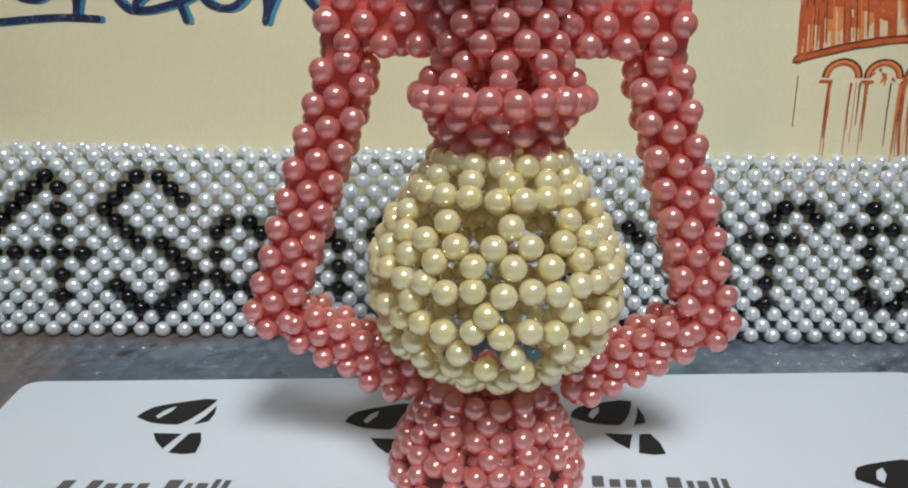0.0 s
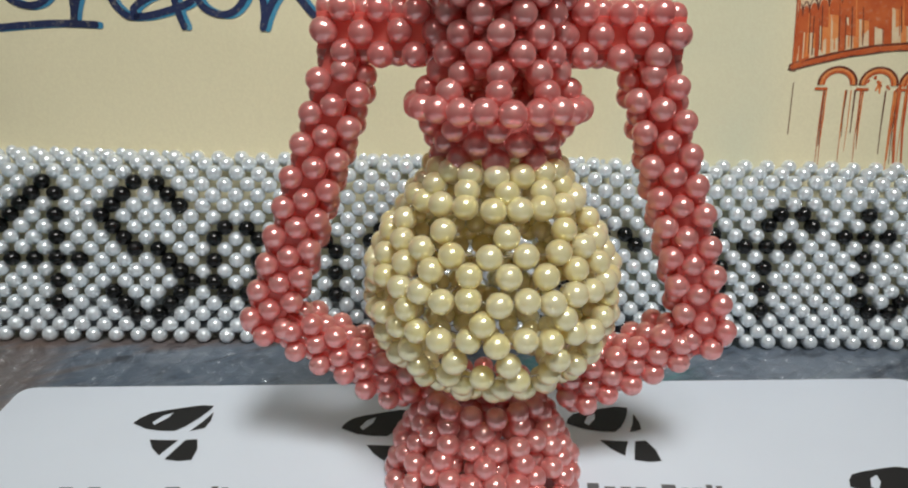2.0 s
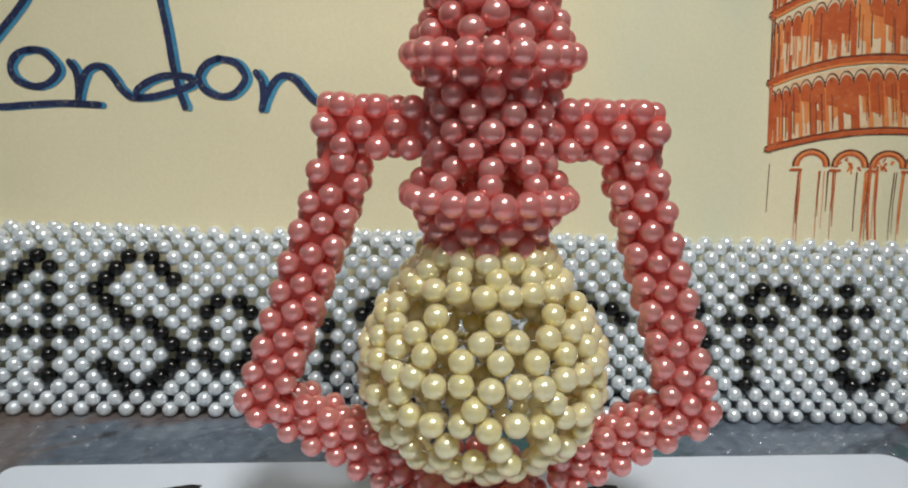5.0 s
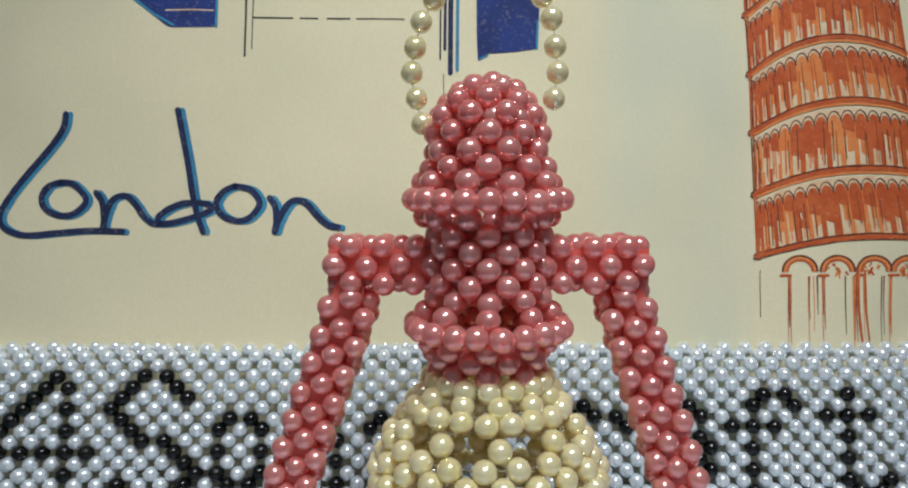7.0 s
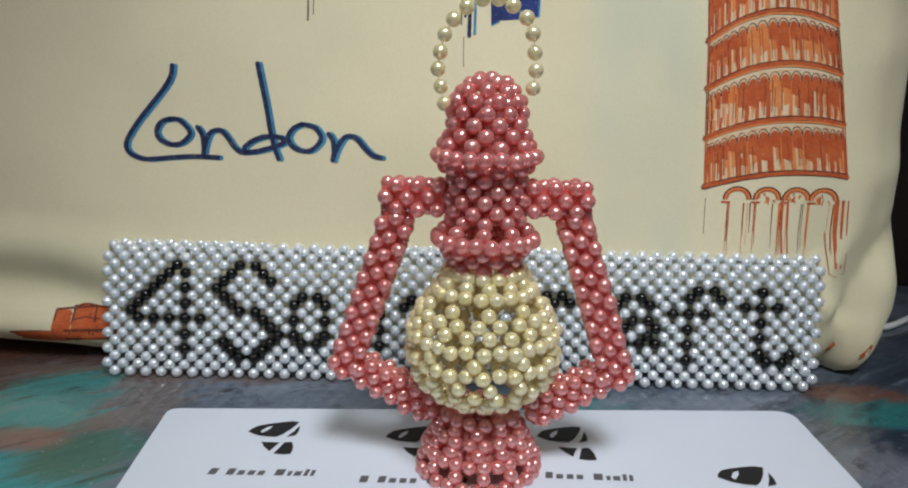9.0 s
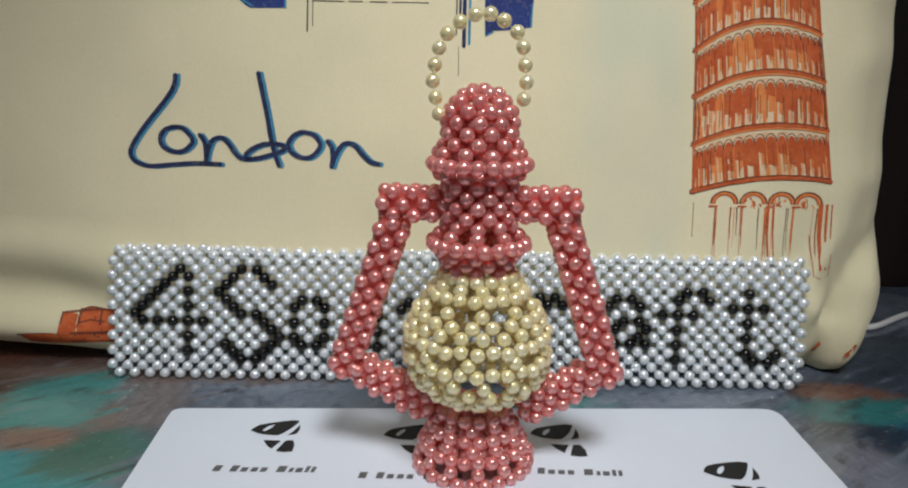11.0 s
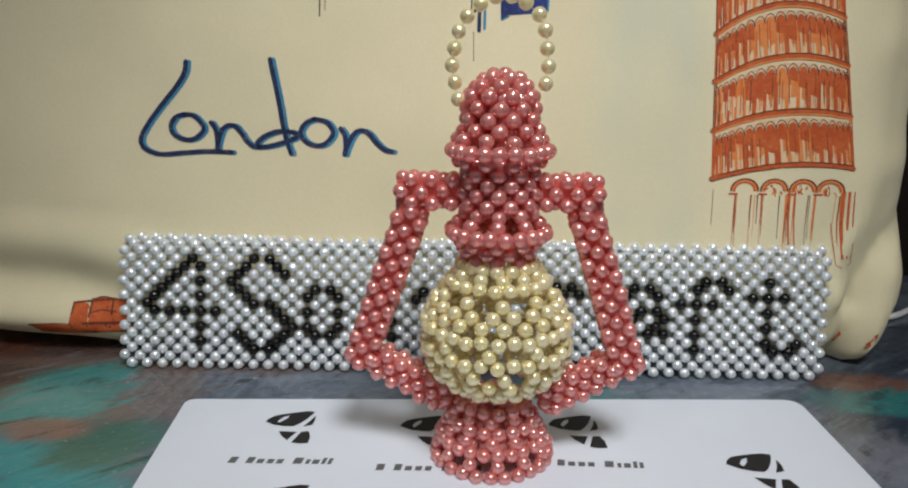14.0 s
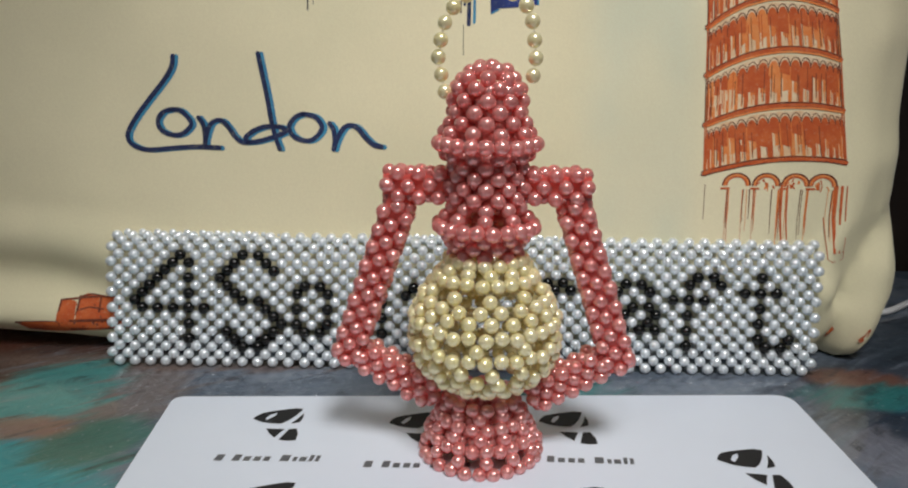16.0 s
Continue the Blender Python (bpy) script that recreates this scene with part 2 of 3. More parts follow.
def plaster_mat(name, colour):
    m, nt, b = base_mat(name, colour, 0.9)
    coord = nt.nodes.new("ShaderNodeTexCoord").outputs["Object"]
    shade = tuple(v * 0.9 for v in colour)
    nt.links.new(mixer(nt, ramp(nt, noise_tex(nt, 2.0, 4.0, 0.6, coord), 0.3, 0.7), colour, shade), b.inputs["Base Color"])
    add_bump(nt, b, noise_tex(nt, 120.0, 3.0, 0.6, coord), 0.1, 0.002)
    return m


WALL = plaster_mat("cream_wall_paint", (0.74, 0.73, 0.70))
CEIL = plaster_mat("white_ceiling_paint", (0.82, 0.82, 0.81))
FLOOR = plaster_mat("grey_floor", (0.22, 0.2, 0.18))
CABLE = base_mat("white_cable_plastic", (0.75, 0.76, 0.76), 0.35)[0]


# ---- mesh helpers ----
def mesh_object(name, verts, faces, mats, parent=None, label="", smooth=True, face_mats=None):
    me = bpy.data.meshes.new(name)
    me.from_pydata([tuple(v) for v in verts], [], faces)
    for mt in mats if isinstance(mats, (list, tuple)) else [mats]:
        me.materials.append(mt)
    if face_mats is not None:
        me.polygons.foreach_set("material_index", face_mats)
    me.polygons.foreach_set("use_smooth", [smooth] * len(me.polygons))
    me.update()
    ob = new(name, me)
    if parent is not None:
        ob.parent = parent
    if label:
        ob["label"] = label
    return ob


def box_bm(x0, x1, y0, y1, z0, z1, bevel=0.0):
    bm = bmesh.new()
    bmesh.ops.create_cube(bm, size=1.0)
    bmesh.ops.scale(bm, vec=(x1 - x0, y1 - y0, z1 - z0), verts=bm.verts)
    bmesh.ops.translate(bm, vec=((x0 + x1) / 2, (y0 + y1) / 2, (z0 + z1) / 2), verts=bm.verts)
    if bevel:
        bmesh.ops.bevel(bm, geom=bm.edges[:], offset=bevel, segments=3, profile=0.5, affect="EDGES")
    return bm


def part(name, bm, material, parent=None, label=""):
    me = bpy.data.meshes.new(name)
    bm.normal_update()
    bm.to_mesh(me)
    bm.free()
    me.materials.append(material)
    ob = new(name, me)
    if parent is not None:
        ob.parent = parent
    if label:
        ob["label"] = label
    return ob


def sphere_arrays(seg, rings, r):
    """A round bead with the two small dimples of its thread hole, as vertices and faces."""
    verts, faces = [(0, 0, r * 0.90)], []
    for i in range(1, rings):
        a = math.pi * i / rings
        for j in range(seg):
            b = 2 * math.pi * j / seg
            verts.append((r * math.sin(a) * math.cos(b), r * math.sin(a) * math.sin(b), r * math.cos(a)))
    verts.append((0, 0, -r * 0.90))
    for j in range(seg):
        faces.append((0, 1 + j, 1 + (j + 1) % seg))
        faces.append((len(verts) - 1, len(verts) - 1 - seg + (j + 1) % seg, len(verts) - 1 - seg + j))
        for i in range(rings - 2):
            a, b = 1 + i * seg, 1 + (i + 1) * seg
            faces.append((a + j, b + j, b + (j + 1) % seg, a + (j + 1) % seg))
    return verts, faces


def bead_mesh(name, material, r=0.277 * CM, seg=20, rings=14):
    v, f = sphere_arrays(seg, rings, r)
    me = bpy.data.meshes.new(name)
    me.from_pydata(v, [], f)
    me.materials.append(material)
    me.polygons.foreach_set("use_smooth", [True] * len(me.polygons))
    return me


BEADS = {k: bead_mesh(k, m) for k, m in (("pink_bead", PINK), ("cream_bead", CREAM), ("ivory_bead", IVORY))}
SIGN_BEADS = {k: bead_mesh(k, m, r * CM, 16, 10) for k, m, r in (("white_bead", WHITE, 0.284), ("black_bead", BLACK, 0.300))}


def place_bead(mesh, where, axis, parent, rnd, size=1.0, name="bead"):
    ob = new(name, mesh)
    ob.parent = parent
    q = Vector(axis).normalized().to_track_quat("Z", "Y")
    s = size * rnd.uniform(0.97, 1.03)
    ob.matrix_basis = Matrix.LocRotScale(Vector(where), q, (s, s, s))
    return ob


def thread_net(name, points, reach, parent, label=""):
    """Clear nylon line running from bead to bead, as thin three-sided tubes."""
    verts, faces = [], []
    pts = [Vector(p) for p in points]
    r = 0.02 * CM
    for i, a in enumerate(pts):
        near = sorted(((a - b).length, j) for j, b in enumerate(pts) if j > i and (a - b).length < reach)[:4]
        for _, j in near:
            d = (pts[j] - a).normalized()
            u = d.orthogonal().normalized()
            w = d.cross(u)
            k = len(verts)
            for end in (a, pts[j]):
                for n in range(3):
                    t = 2 * math.pi * n / 3
                    verts.append(end + r * (math.cos(t) * u + math.sin(t) * w))
            for n in range(3):
                faces.append((k + n, k + (n + 1) % 3, k + 3 + (n + 1) % 3, k + 3 + n))
    return mesh_object(name, verts, faces, NYLON, parent, label)


# ---- the room ----
def room():
    x0, x1, y0, y1, z0, z1, t = -1.7, 1.7, -2.3, 0.24, -0.76, 1.75, 0.1
    walls = (("wall_west", x0 - t, x0, y0 - t, y1 + t), ("wall_east", x1, x1 + t, y0 - t, y1 + t), ("wall_south", x0, x1, y0 - t, y0))
    for name, a, b, c, d in walls:
        tagged(part(name, box_bm(a, b, c, d, z0, z1), WALL), "plain cream painted wall", "wall", kind="structure")
    tagged(part("wall_north", box_bm(x0, x1, y1, y1 + t, z0, z1), DARK_WOOD), "dark stained wooden wall behind the cushion", "wall", kind="structure")
    tagged(part("floor", box_bm(x0 - t, x1 + t, y0 - t, y1 + t, z0 - t, z0), FLOOR), "plain grey floor", "floor", kind="structure")
    tagged(part("ceiling", box_bm(x0 - t, x1 + t, y0 - t, y1 + t, z1, z1 + t), CEIL), "plain white ceiling", "ceiling", kind="structure")


room()


def table():
    top = new("table")
    tagged(top, "table with slate, teal and rust painted top under clear plastic", "table")
    part("tabletop", box_bm(-0.70, 0.70, -0.62, 0.22, -0.03, 0.0, 0.003), COVER, top)
    for x in (-0.64, 0.64):
        for y in (-0.56, 0.16):
            part("leg", box_bm(x - 0.025, x + 0.025, y - 0.025, y + 0.025, -0.76, -0.03, 0.003), DARK_WOOD, top, "dark wooden leg")


table()


# ---- cushion with printed cover ----
SLOPE, FRONT, XR, XRAD, FOOT = 0.075, 1.62, 24.6, 3.6, 3.0


def crease(x, z):
    """Folds of the cover, in cm towards the back, fading out over the flat middle."""
    p = Vector((x * 0.09, z * 0.09, 3.1))
    f = 0.22 * noise.noise(p) + 0.10 * noise.noise(Vector((x * 0.25, z * 0.2, 8.0)))
    low_l = max(0.0, 1 - z / 9.0) * max(0.0, min(1.0, (-14 - x) / 8.0))
    f += low_l * 1.0 * math.sin(z * 1.25 + 0.16 * x + 1.0 * noise.noise(Vector((x * 0.15, 0, 1))))
    low_r = max(0.0, 1 - z / 11.0) * max(0.0, min(1.0, (x - 17.5) / 4.0))
    f += low_r * (0.85 * math.sin(1.9 * x - 0.35 * z + 1.6 * noise.noise(Vector((x * 0.3, z * 0.3, 4)))))
    # gathered corner: a diagonal valley, the knuckle beside it and the tuck along the side seam
    along = (x - 20.6) * 0.52 + (z - 3.2) * 0.854
    off = (x - 20.6) * 0.854 - (z - 3.2) * 0.52
    f += 0.75 * math.exp(-((off / 0.42) ** 2)) * max(0.0, min(1.0, along + 0.4, (7.5 - along) / 3.0))
    f -= 0.55 * math.exp(-(((x - 20.3) / 0.8) ** 2) - ((z - 4.3) / 1.0) ** 2)
    f += 0.5 * math.exp(-(((x - 19.9) / 0.5) ** 2) - ((z - 2.2) / 1.2) ** 2)
    f += 0.28 * math.exp(-(((x - 22.3 - 0.03 * z) / 0.4) ** 2)) * max(0.0, min(1.0, (z - 5.0) / 4.0))
    side = max(0.0, min(1.0, (x - 20.3) / 2.0))
    f += side * 0.12 * math.sin(1.0 * z + 2.0 * noise.noise(Vector((x * 0.2, z * 0.25, 9))))
    return f


def turn_back(x):
    """The west end of the cushion bulges away from the sign."""
    return 0.003 * max(0.0, -16.5 - x) ** 2


def front_y(x, z):
    over = max(0.0, min(XRAD, x - XR + XRAD))
    under = FOOT - math.sqrt(max(0.0, FOOT * FOOT - max(0.0, FOOT - z) ** 2))
    return FRONT + SLOPE * z + crease(x, z) + turn_back(x) + under + XRAD - math.sqrt(XRAD * XRAD - over * over)


def cushion():
    xl, xr, depth, high, r, rb = -32.0, XR, 10.5, 41.0, XRAD, FOOT
    loop = []  # x, y and outward normal round the rounded outline
    for i in range(171):
        loop.append((xl + r + (xr - xl - 2 * r) * i / 170, 0.0, 0, -1))
    for i in range(1, 9):
        a = math.pi / 2 * i / 8
        loop.append((xr - r + r * math.sin(a), r - r * math.cos(a), math.sin(a), -math.cos(a)))
    for i in range(1, 15):
        loop.append((xr, r + (depth - 2 * r) * i / 15, 1, 0))
    for i in range(9):
        a = math.pi / 2 * i / 8
        loop.append((xr - r + r * math.cos(a), depth - r + r * math.sin(a), math.cos(a), math.sin(a)))
    for i in range(1, 30):
        loop.append((xr - r - (xr - xl - 2 * r) * i / 30, depth, 0, 1))
    for i in range(9):
        a = math.pi / 2 * i / 8
        loop.append((xl + r - r * math.sin(a), depth - r + r * math.cos(a), -math.sin(a), math.cos(a)))
    for i in range(1, 15):
        loop.append((xl, depth - r - (depth - 2 * r) * i / 15, -1, 0))
    for i in range(9):
        a = math.pi / 2 * i / 8
        loop.append((xl + r - r * math.cos(a), r - r * math.sin(a), -math.cos(a), -math.sin(a)))
    levels = [rb * (1 - math.cos(math.pi / 2 * i / 10)) for i in range(11)]
    levels += [rb + (high - 2 * rb) * i / 100 for i in range(1, 101)]
    levels += [high - rb + rb * math.sin(math.pi / 2 * i / 10) for i in range(1, 11)]
    verts, faces, n = [], [], len(loop)
    for z in levels:
        inset = 0.0
        if z < rb:
            inset = rb - math.sqrt(max(0.0, rb * rb - (rb - z) ** 2))
        if z > high - rb:
            inset = rb - math.sqrt(max(0.0, rb * rb - (z - high + rb) ** 2))
        for x, y, nx, ny in loop:
            swell = 0.6 * math.exp(-((z - 4.0) / 3.0) ** 2) * max(0.0, nx) - 0.12 * max(0.0, nx) * max(0.0, min(1.0, (z - 9) / 6))
            fold = crease(x, z) if y < 3 else 0.4 * noise.noise(Vector((x * 0.1, y * 0.3, z * 0.12)))
            px = x - nx * inset * 0.3 + swell + (0.08 * noise.noise(Vector((y * 0.5, z * 0.35, 2))) if nx > 0.5 else 0)
            py = y - ny * inset + fold + FRONT + SLOPE * z + turn_back(x) * max(0.0, 1 - y / 10.5)
            verts.append((px * CM, py * CM, z * CM))
    for k in range(len(levels) - 1):
        for i in range(n):
            j = (i + 1) % n
            faces.append((k * n + i, k * n + j, (k + 1) * n + j, (k + 1) * n + i))
    faces.append(tuple(reversed(range(n))))
    faces.append(tuple(range((len(levels) - 1) * n, len(levels) * n)))
    root = new("cushion")
    tagged(root, "cream canvas cushion with blue and rust city prints", "cushion")
    mesh_object("cover", verts, faces, CANVAS, root)
    return root


CUSHION = cushion()


def on_front(x, z, lift):
    return (x * CM, (front_y(x, z) - lift) * CM, z * CM)


def smooth_path(pts, steps=6):
    """A smooth line through the points."""
    p = [Vector((*q, 0)) for q in pts]
    p = [2 * p[0] - p[1]] + p + [2 * p[-1] - p[-2]]
    line = []
    for i in range(1, len(p) - 2):
        for s in range(steps):
            t = s / steps
            a, b, c, d = p[i - 1 : i + 3]
            line.append(0.5 * (2 * b + (c - a) * t + (2 * a - 5 * b + 4 * c - d) * t * t + (3 * b - a - 3 * c + d) * t ** 3))
    line.append(p[-2])
    return [(v.x, v.y) for v in line]


class Print:
    """Flat ink shapes on the front of the cushion, gathered into one mesh."""

    def __init__(self, dx=0.0, dz=0.0):
        self.dx, self.dz = dx, dz
        self.verts, self.faces, self.mats, self.which = [], [], [], []

    def slot(self, mat):
        if mat not in self.mats:
            self.mats.append(mat)
        return self.mats.index(mat)

    def poly(self, pts, mat, lift):
        k = len(self.verts)
        self.verts += [on_front(x + self.dx, z + self.dz, lift) for x, z in pts]
        self.faces.append(tuple(range(k, len(self.verts))))
        self.which.append(self.slot(mat))

    def fill(self, pts, mat, lift, across=28, up=6):
        """A filled outline laid on in narrow upright bands, so that it follows the folds."""
        lo, hi = min(p[0] for p in pts) + 0.001, max(p[0] for p in pts) - 0.001
        bands = []
        for n in range(across + 1):
            x = lo + (hi - lo) * n / across
            cuts = []
            for (xa, za), (xb, zb) in zip(pts, pts[1:] + pts[:1]):
                if (xa - x) * (xb - x) <= 0 and xa != xb:
                    cuts.append(za + (zb - za) * (x - xa) / (xb - xa))
            bands.append([(x, min(cuts) + (max(cuts) - min(cuts)) * m / up) for m in range(up + 1)])
        for a, b in zip(bands, bands[1:]):
            self.strip(a, b, mat, lift)

    def strip(self, a, b, mat, lift):
        k, n = len(self.verts), len(a)
        self.verts += [on_front(x + self.dx, z + self.dz, lift) for x, z in a + b]
        for i in range(n - 1):
            self.faces.append((k + i, k + i + 1, k + n + i + 1, k + n + i))
            self.which.append(self.slot(mat))

    def stroke(self, line, width, mat, lift, round_ends=True, taper=0.0):
        a, b = [], []
        for i, (x, z) in enumerate(line):
            x0, z0 = line[max(0, i - 1)]
            x1, z1 = line[min(len(line) - 1, i + 1)]
            d = math.hypot(x1 - x0, z1 - z0) or 1.0
            nx, nz = -(z1 - z0) / d, (x1 - x0) / d
            w = width / 2 * (1 - taper * i / max(1, len(line) - 1))
            w *= 1 + 0.10 * noise.noise(Vector((x * 3, z * 3, 5)))
            a.append((x + nx * w, z + nz * w))
            b.append((x - nx * w, z - nz * w))
        self.strip(a, b, mat, lift)
        if round_ends:
            for x, z in (line[0], line[-1]):
                self.poly([(x + width / 2 * math.cos(t * math.pi / 6), z + width / 2 * math.sin(t * math.pi / 6)) for t in range(12)], mat, lift + 0.004)

    def done(self, name, parent, label=""):
        return mesh_object(name, self.verts, self.faces, self.mats, parent, label, False, self.which)


def lettering():
    """The handwritten word London: navy strokes with a lighter blue edge."""
    strokes = (
        ((-14.64, 16.30), (-14.77, 15.72), (-15.28, 14.97), (-16.07, 14.06), (-16.83, 13.13), (-17.30, 12.36), (-17.30, 11.89), (-16.94, 11.58), (-16.25, 11.42), (-15.03, 11.52), (-13.75, 11.61), (-12.42, 11.58)),
        ((-14.92, 13.56), (-15.38, 13.40), (-15.67, 12.95), (-15.51, 12.48), (-14.94, 12.22), (-14.37, 12.30), (-13.90, 12.76), (-14.05, 13.15), (-14.46, 13.51), (-14.92, 13.56)),
        ((-13.48, 13.14), (-13.25, 12.79), (-13.17, 12.21), (-13.20, 11.71)),
        ((-13.20, 11.71), (-13.10, 12.21), (-12.86, 12.79), (-12.51, 13.01), (-12.17, 12.96), (-11.83, 12.59), (-11.56, 12.19), (-11.19, 11.90), (-10.87, 11.88)),
        ((-10.87, 11.88), (-10.98, 12.13), (-10.56, 12.47), (-9.98, 12.70), (-9.40, 12.73), (-9.01, 12.68), (-8.83, 12.49), (-9.11, 12.31), (-9.64, 12.13), (-10.34, 11.94), (-10.87, 11.88)),
        ((-10.15, 16.45), (-9.94, 15.29), (-9.73, 14.13), (-9.56, 12.97), (-9.34, 12.04), (-9.17, 11.57)),
        ((-7.89, 13.40), (-8.35, 13.18), (-8.64, 12.72), (-8.42, 12.25), (-7.86, 12.01), (-7.33, 12.12), (-6.93, 12.58), (-6.97, 12.93), (-7.31, 13.28), (-7.89, 13.40)),
        ((-6.50, 12.92), (-6.28, 12.57), (-6.24, 11.99), (-6.30, 11.57)),
        ((-6.30, 11.57), (-6.20, 11.87), (-6.00, 12.33), (-5.70, 12.74), (-5.35, 12.83), (-5.00, 12.66), (-4.61, 12.19), (-4.20, 11.84), (-3.79, 11.74)),
    )
    pr = Print()
    for n, s in enumerate(strokes):
        line = [(1.012 * x - 0.11, z - 0.05) for x, z in smooth_path(s)]
        pr.stroke([(x + 0.17, z - 0.02) for x, z in line], 0.25, TEAL_INK, 0.020 + 0.001 * n)
        pr.stroke(line, 0.25, NAVY, 0.034 + 0.001 * n)
    pr.done("lettering", CUSHION, "navy and blue handwritten word London")


lettering()


def tower_print():
    """Leaning round tower in rust ink: tiers of arcades between cornices."""
    rnd = random.Random(4)
    tiers = (
        ((13.08, 10.27), (16.83, 10.88), (20.42, 10.70)),
        ((12.97, 12.63), (16.36, 13.47), (20.01, 13.22)),
        ((12.85, 14.98), (16.19, 16.10), (19.58, 15.61)),
        ((12.73, 17.19), (15.80, 18.50), (19.15, 17.85)),
        ((12.60, 19.45), (15.60, 20.84), (18.83, 20.05)),
        ((12.48, 21.60), (15.40, 23.00), (18.55, 22.20)),
    )
    tiers = [[(x, 10.45 + 1.07 * (z - 10.27) + 0.027 * (x - 13.0)) for x, z in tier] for tier in tiers]
    pr = Print()

    def curve(tier, u):
        a, m, b = tier
        cx, cz = 2 * m[0] - (a[0] + b[0]) / 2, 2 * m[1] - (a[1] + b[1]) / 2
        return ((1 - u) ** 2 * a[0] + 2 * u * (1 - u) * cx + u * u * b[0], (1 - u) ** 2 * a[1] + 2 * u * (1 - u) * cz + u * u * b[1])

    def at(k, u, v):
        a, b = curve(tiers[k], u), curve(tiers[k + 1], u)
        return (a[0] + (b[0] - a[0]) * v, a[1] + (b[1] - a[1]) * v)

    us = [i / 60 for i in range(61)]
    for k in range(5):
        # wash over the whole tier, darker upper arcade
        pr.strip([at(k, u, 0.04) for u in us], [at(k, u, 0.90) for u in us], PALE_INK, 0.012)
        pr.strip([at(k, u, 0.26 + 0.16 * noise.noise(Vector((u * 14, k, 0)))) for u in us], [at(k, u, 0.70) for u in us], ORANGE_INK, 0.018)
        cols = 17
        for i in range(cols + 1):
            # columns crowd towards the edges of the round tower
            u = 0.5 - 0.5 * math.cos(math.pi * (0.06 + 0.88 * i / cols))
            w = (0.016 + 0.014 * math.sin(math.pi * u)) * rnd.uniform(0.8, 1.3)
            dark = RUST_INK if rnd.random() < 0.65 else ORANGE_INK
            lo, hi = 0.04, 0.70
            pr.strip([at(k, u - w * 0.5, v) for v in (lo, 0.3, hi)], [at(k, u + w * 0.55, v) for v in (lo, 0.3, hi)], dark, 0.022)
            pr.strip([at(k, u + w * 0.6, v) for v in (0.06, 0.3, 0.50 + 0.1 * rnd.random())], [at(k, u + w * 1.05, v) for v in (0.06, 0.3, 0.47)], PALE_INK, 0.024)
            # shaded arch head between this column and the next
            un = 0.5 - 0.5 * math.cos(math.pi * (0.06 + 0.88 * (i + 1) / cols))
            if i < cols:
                mid, half = (u + un) / 2, (un - u) * 0.46
                foot = 0.26 + 0.34 * rnd.random()
                outline = [at(k, mid - half, foot)] + [at(k, mid - half * math.cos(t * math.pi / 8), 0.66 + 0.15 * math.sin(t * math.pi / 8)) for t in range(9)] + [at(k, mid + half, foot - 0.06)]
                pr.poly(outline, RUST_INK if rnd.random() < 0.9 else ORANGE_INK, 0.027)
                for _ in range(2):
                    lx = mid + rnd.uniform(-0.8, 0.8) * half
                    pr.stroke([at(k, lx, rnd.uniform(0.5, 0.8)), at(k, lx + rnd.uniform(-0.003, 0.003), rnd.uniform(0.05, 0.2))], rnd.uniform(0.02, 0.05), DARK_RUST if rnd.random() < 0.5 else RUST_INK, 0.0285, False)
                arc = [at(k, mid - half * 1.1 * math.cos(t * math.pi / 10), 0.69 + 0.17 * math.sin(t * math.pi / 10)) for t in range(11)]
                pr.stroke(arc, 0.045, DARK_RUST, 0.031, False)
                if rnd.random() < 0.8:
                    dx = rnd.uniform(-0.3, 0.3) * half
                    pr.stroke([at(k, mid + dx, foot), at(k, mid + dx, 0.1)], 0.05, ORANGE_INK, 0.026, False)
        for v, w, mat in ((0.0, 0.19, RUST_INK), (0.05, 0.07, DARK_RUST), (0.95, 0.10, ORANGE_INK), (-0.035, 0.06, DARK_RUST)):
            line = [at(k, u, v + 0.008 * noise.noise(Vector((u * 9, k * 3.0, v * 40)))) for u in us]
            pr.stroke(line, w, mat, 0.034 + 0.003 * (v > 0.01))
        for u in (0.0, 0.012, 0.985, 1.0):
            pr.stroke([at(k, u, v / 6) for v in range(7)], 0.05, RUST_INK if rnd.random() < 0.5 else DARK_RUST, 0.036, False)
        ex, ez = at(k, 0, 0)
        pr.stroke([(ex + 0.18, ez + 0.22), (ex - 0.12, ez + 0.08), (ex - 0.15, ez - 0.06), (ex + 0.10, ez - 0.10)], 0.06, DARK_RUST, 0.04)
        pr.stroke([(ex + 0.5, ez + 0.35), (ex + 0.05, ez + 0.12)], 0.10, RUST_INK, 0.04)
    # round arches under the lowest cornice, their posts running out into drips
    for n, cx in enumerate((14.85, 16.42, 17.95, 19.35)):
        for rad, w, mat in ((0.72, 0.09, DARK_RUST), (0.52, 0.09, RUST_INK), (0.62, 0.10, ORANGE_INK)):
            arc = [(cx - rad * math.cos(t * math.pi / 14), 9.88 + 0.85 * rad * math.sin(t * math.pi / 14)) for t in range(15)]
            pr.stroke(arc, w, mat, 0.020 + 0.002 * n)
        if n:
            for m in range(9):
                sx, sz = cx + rnd.uniform(-0.42, 0.35), 9.78 + rnd.uniform(0.0, 0.42)
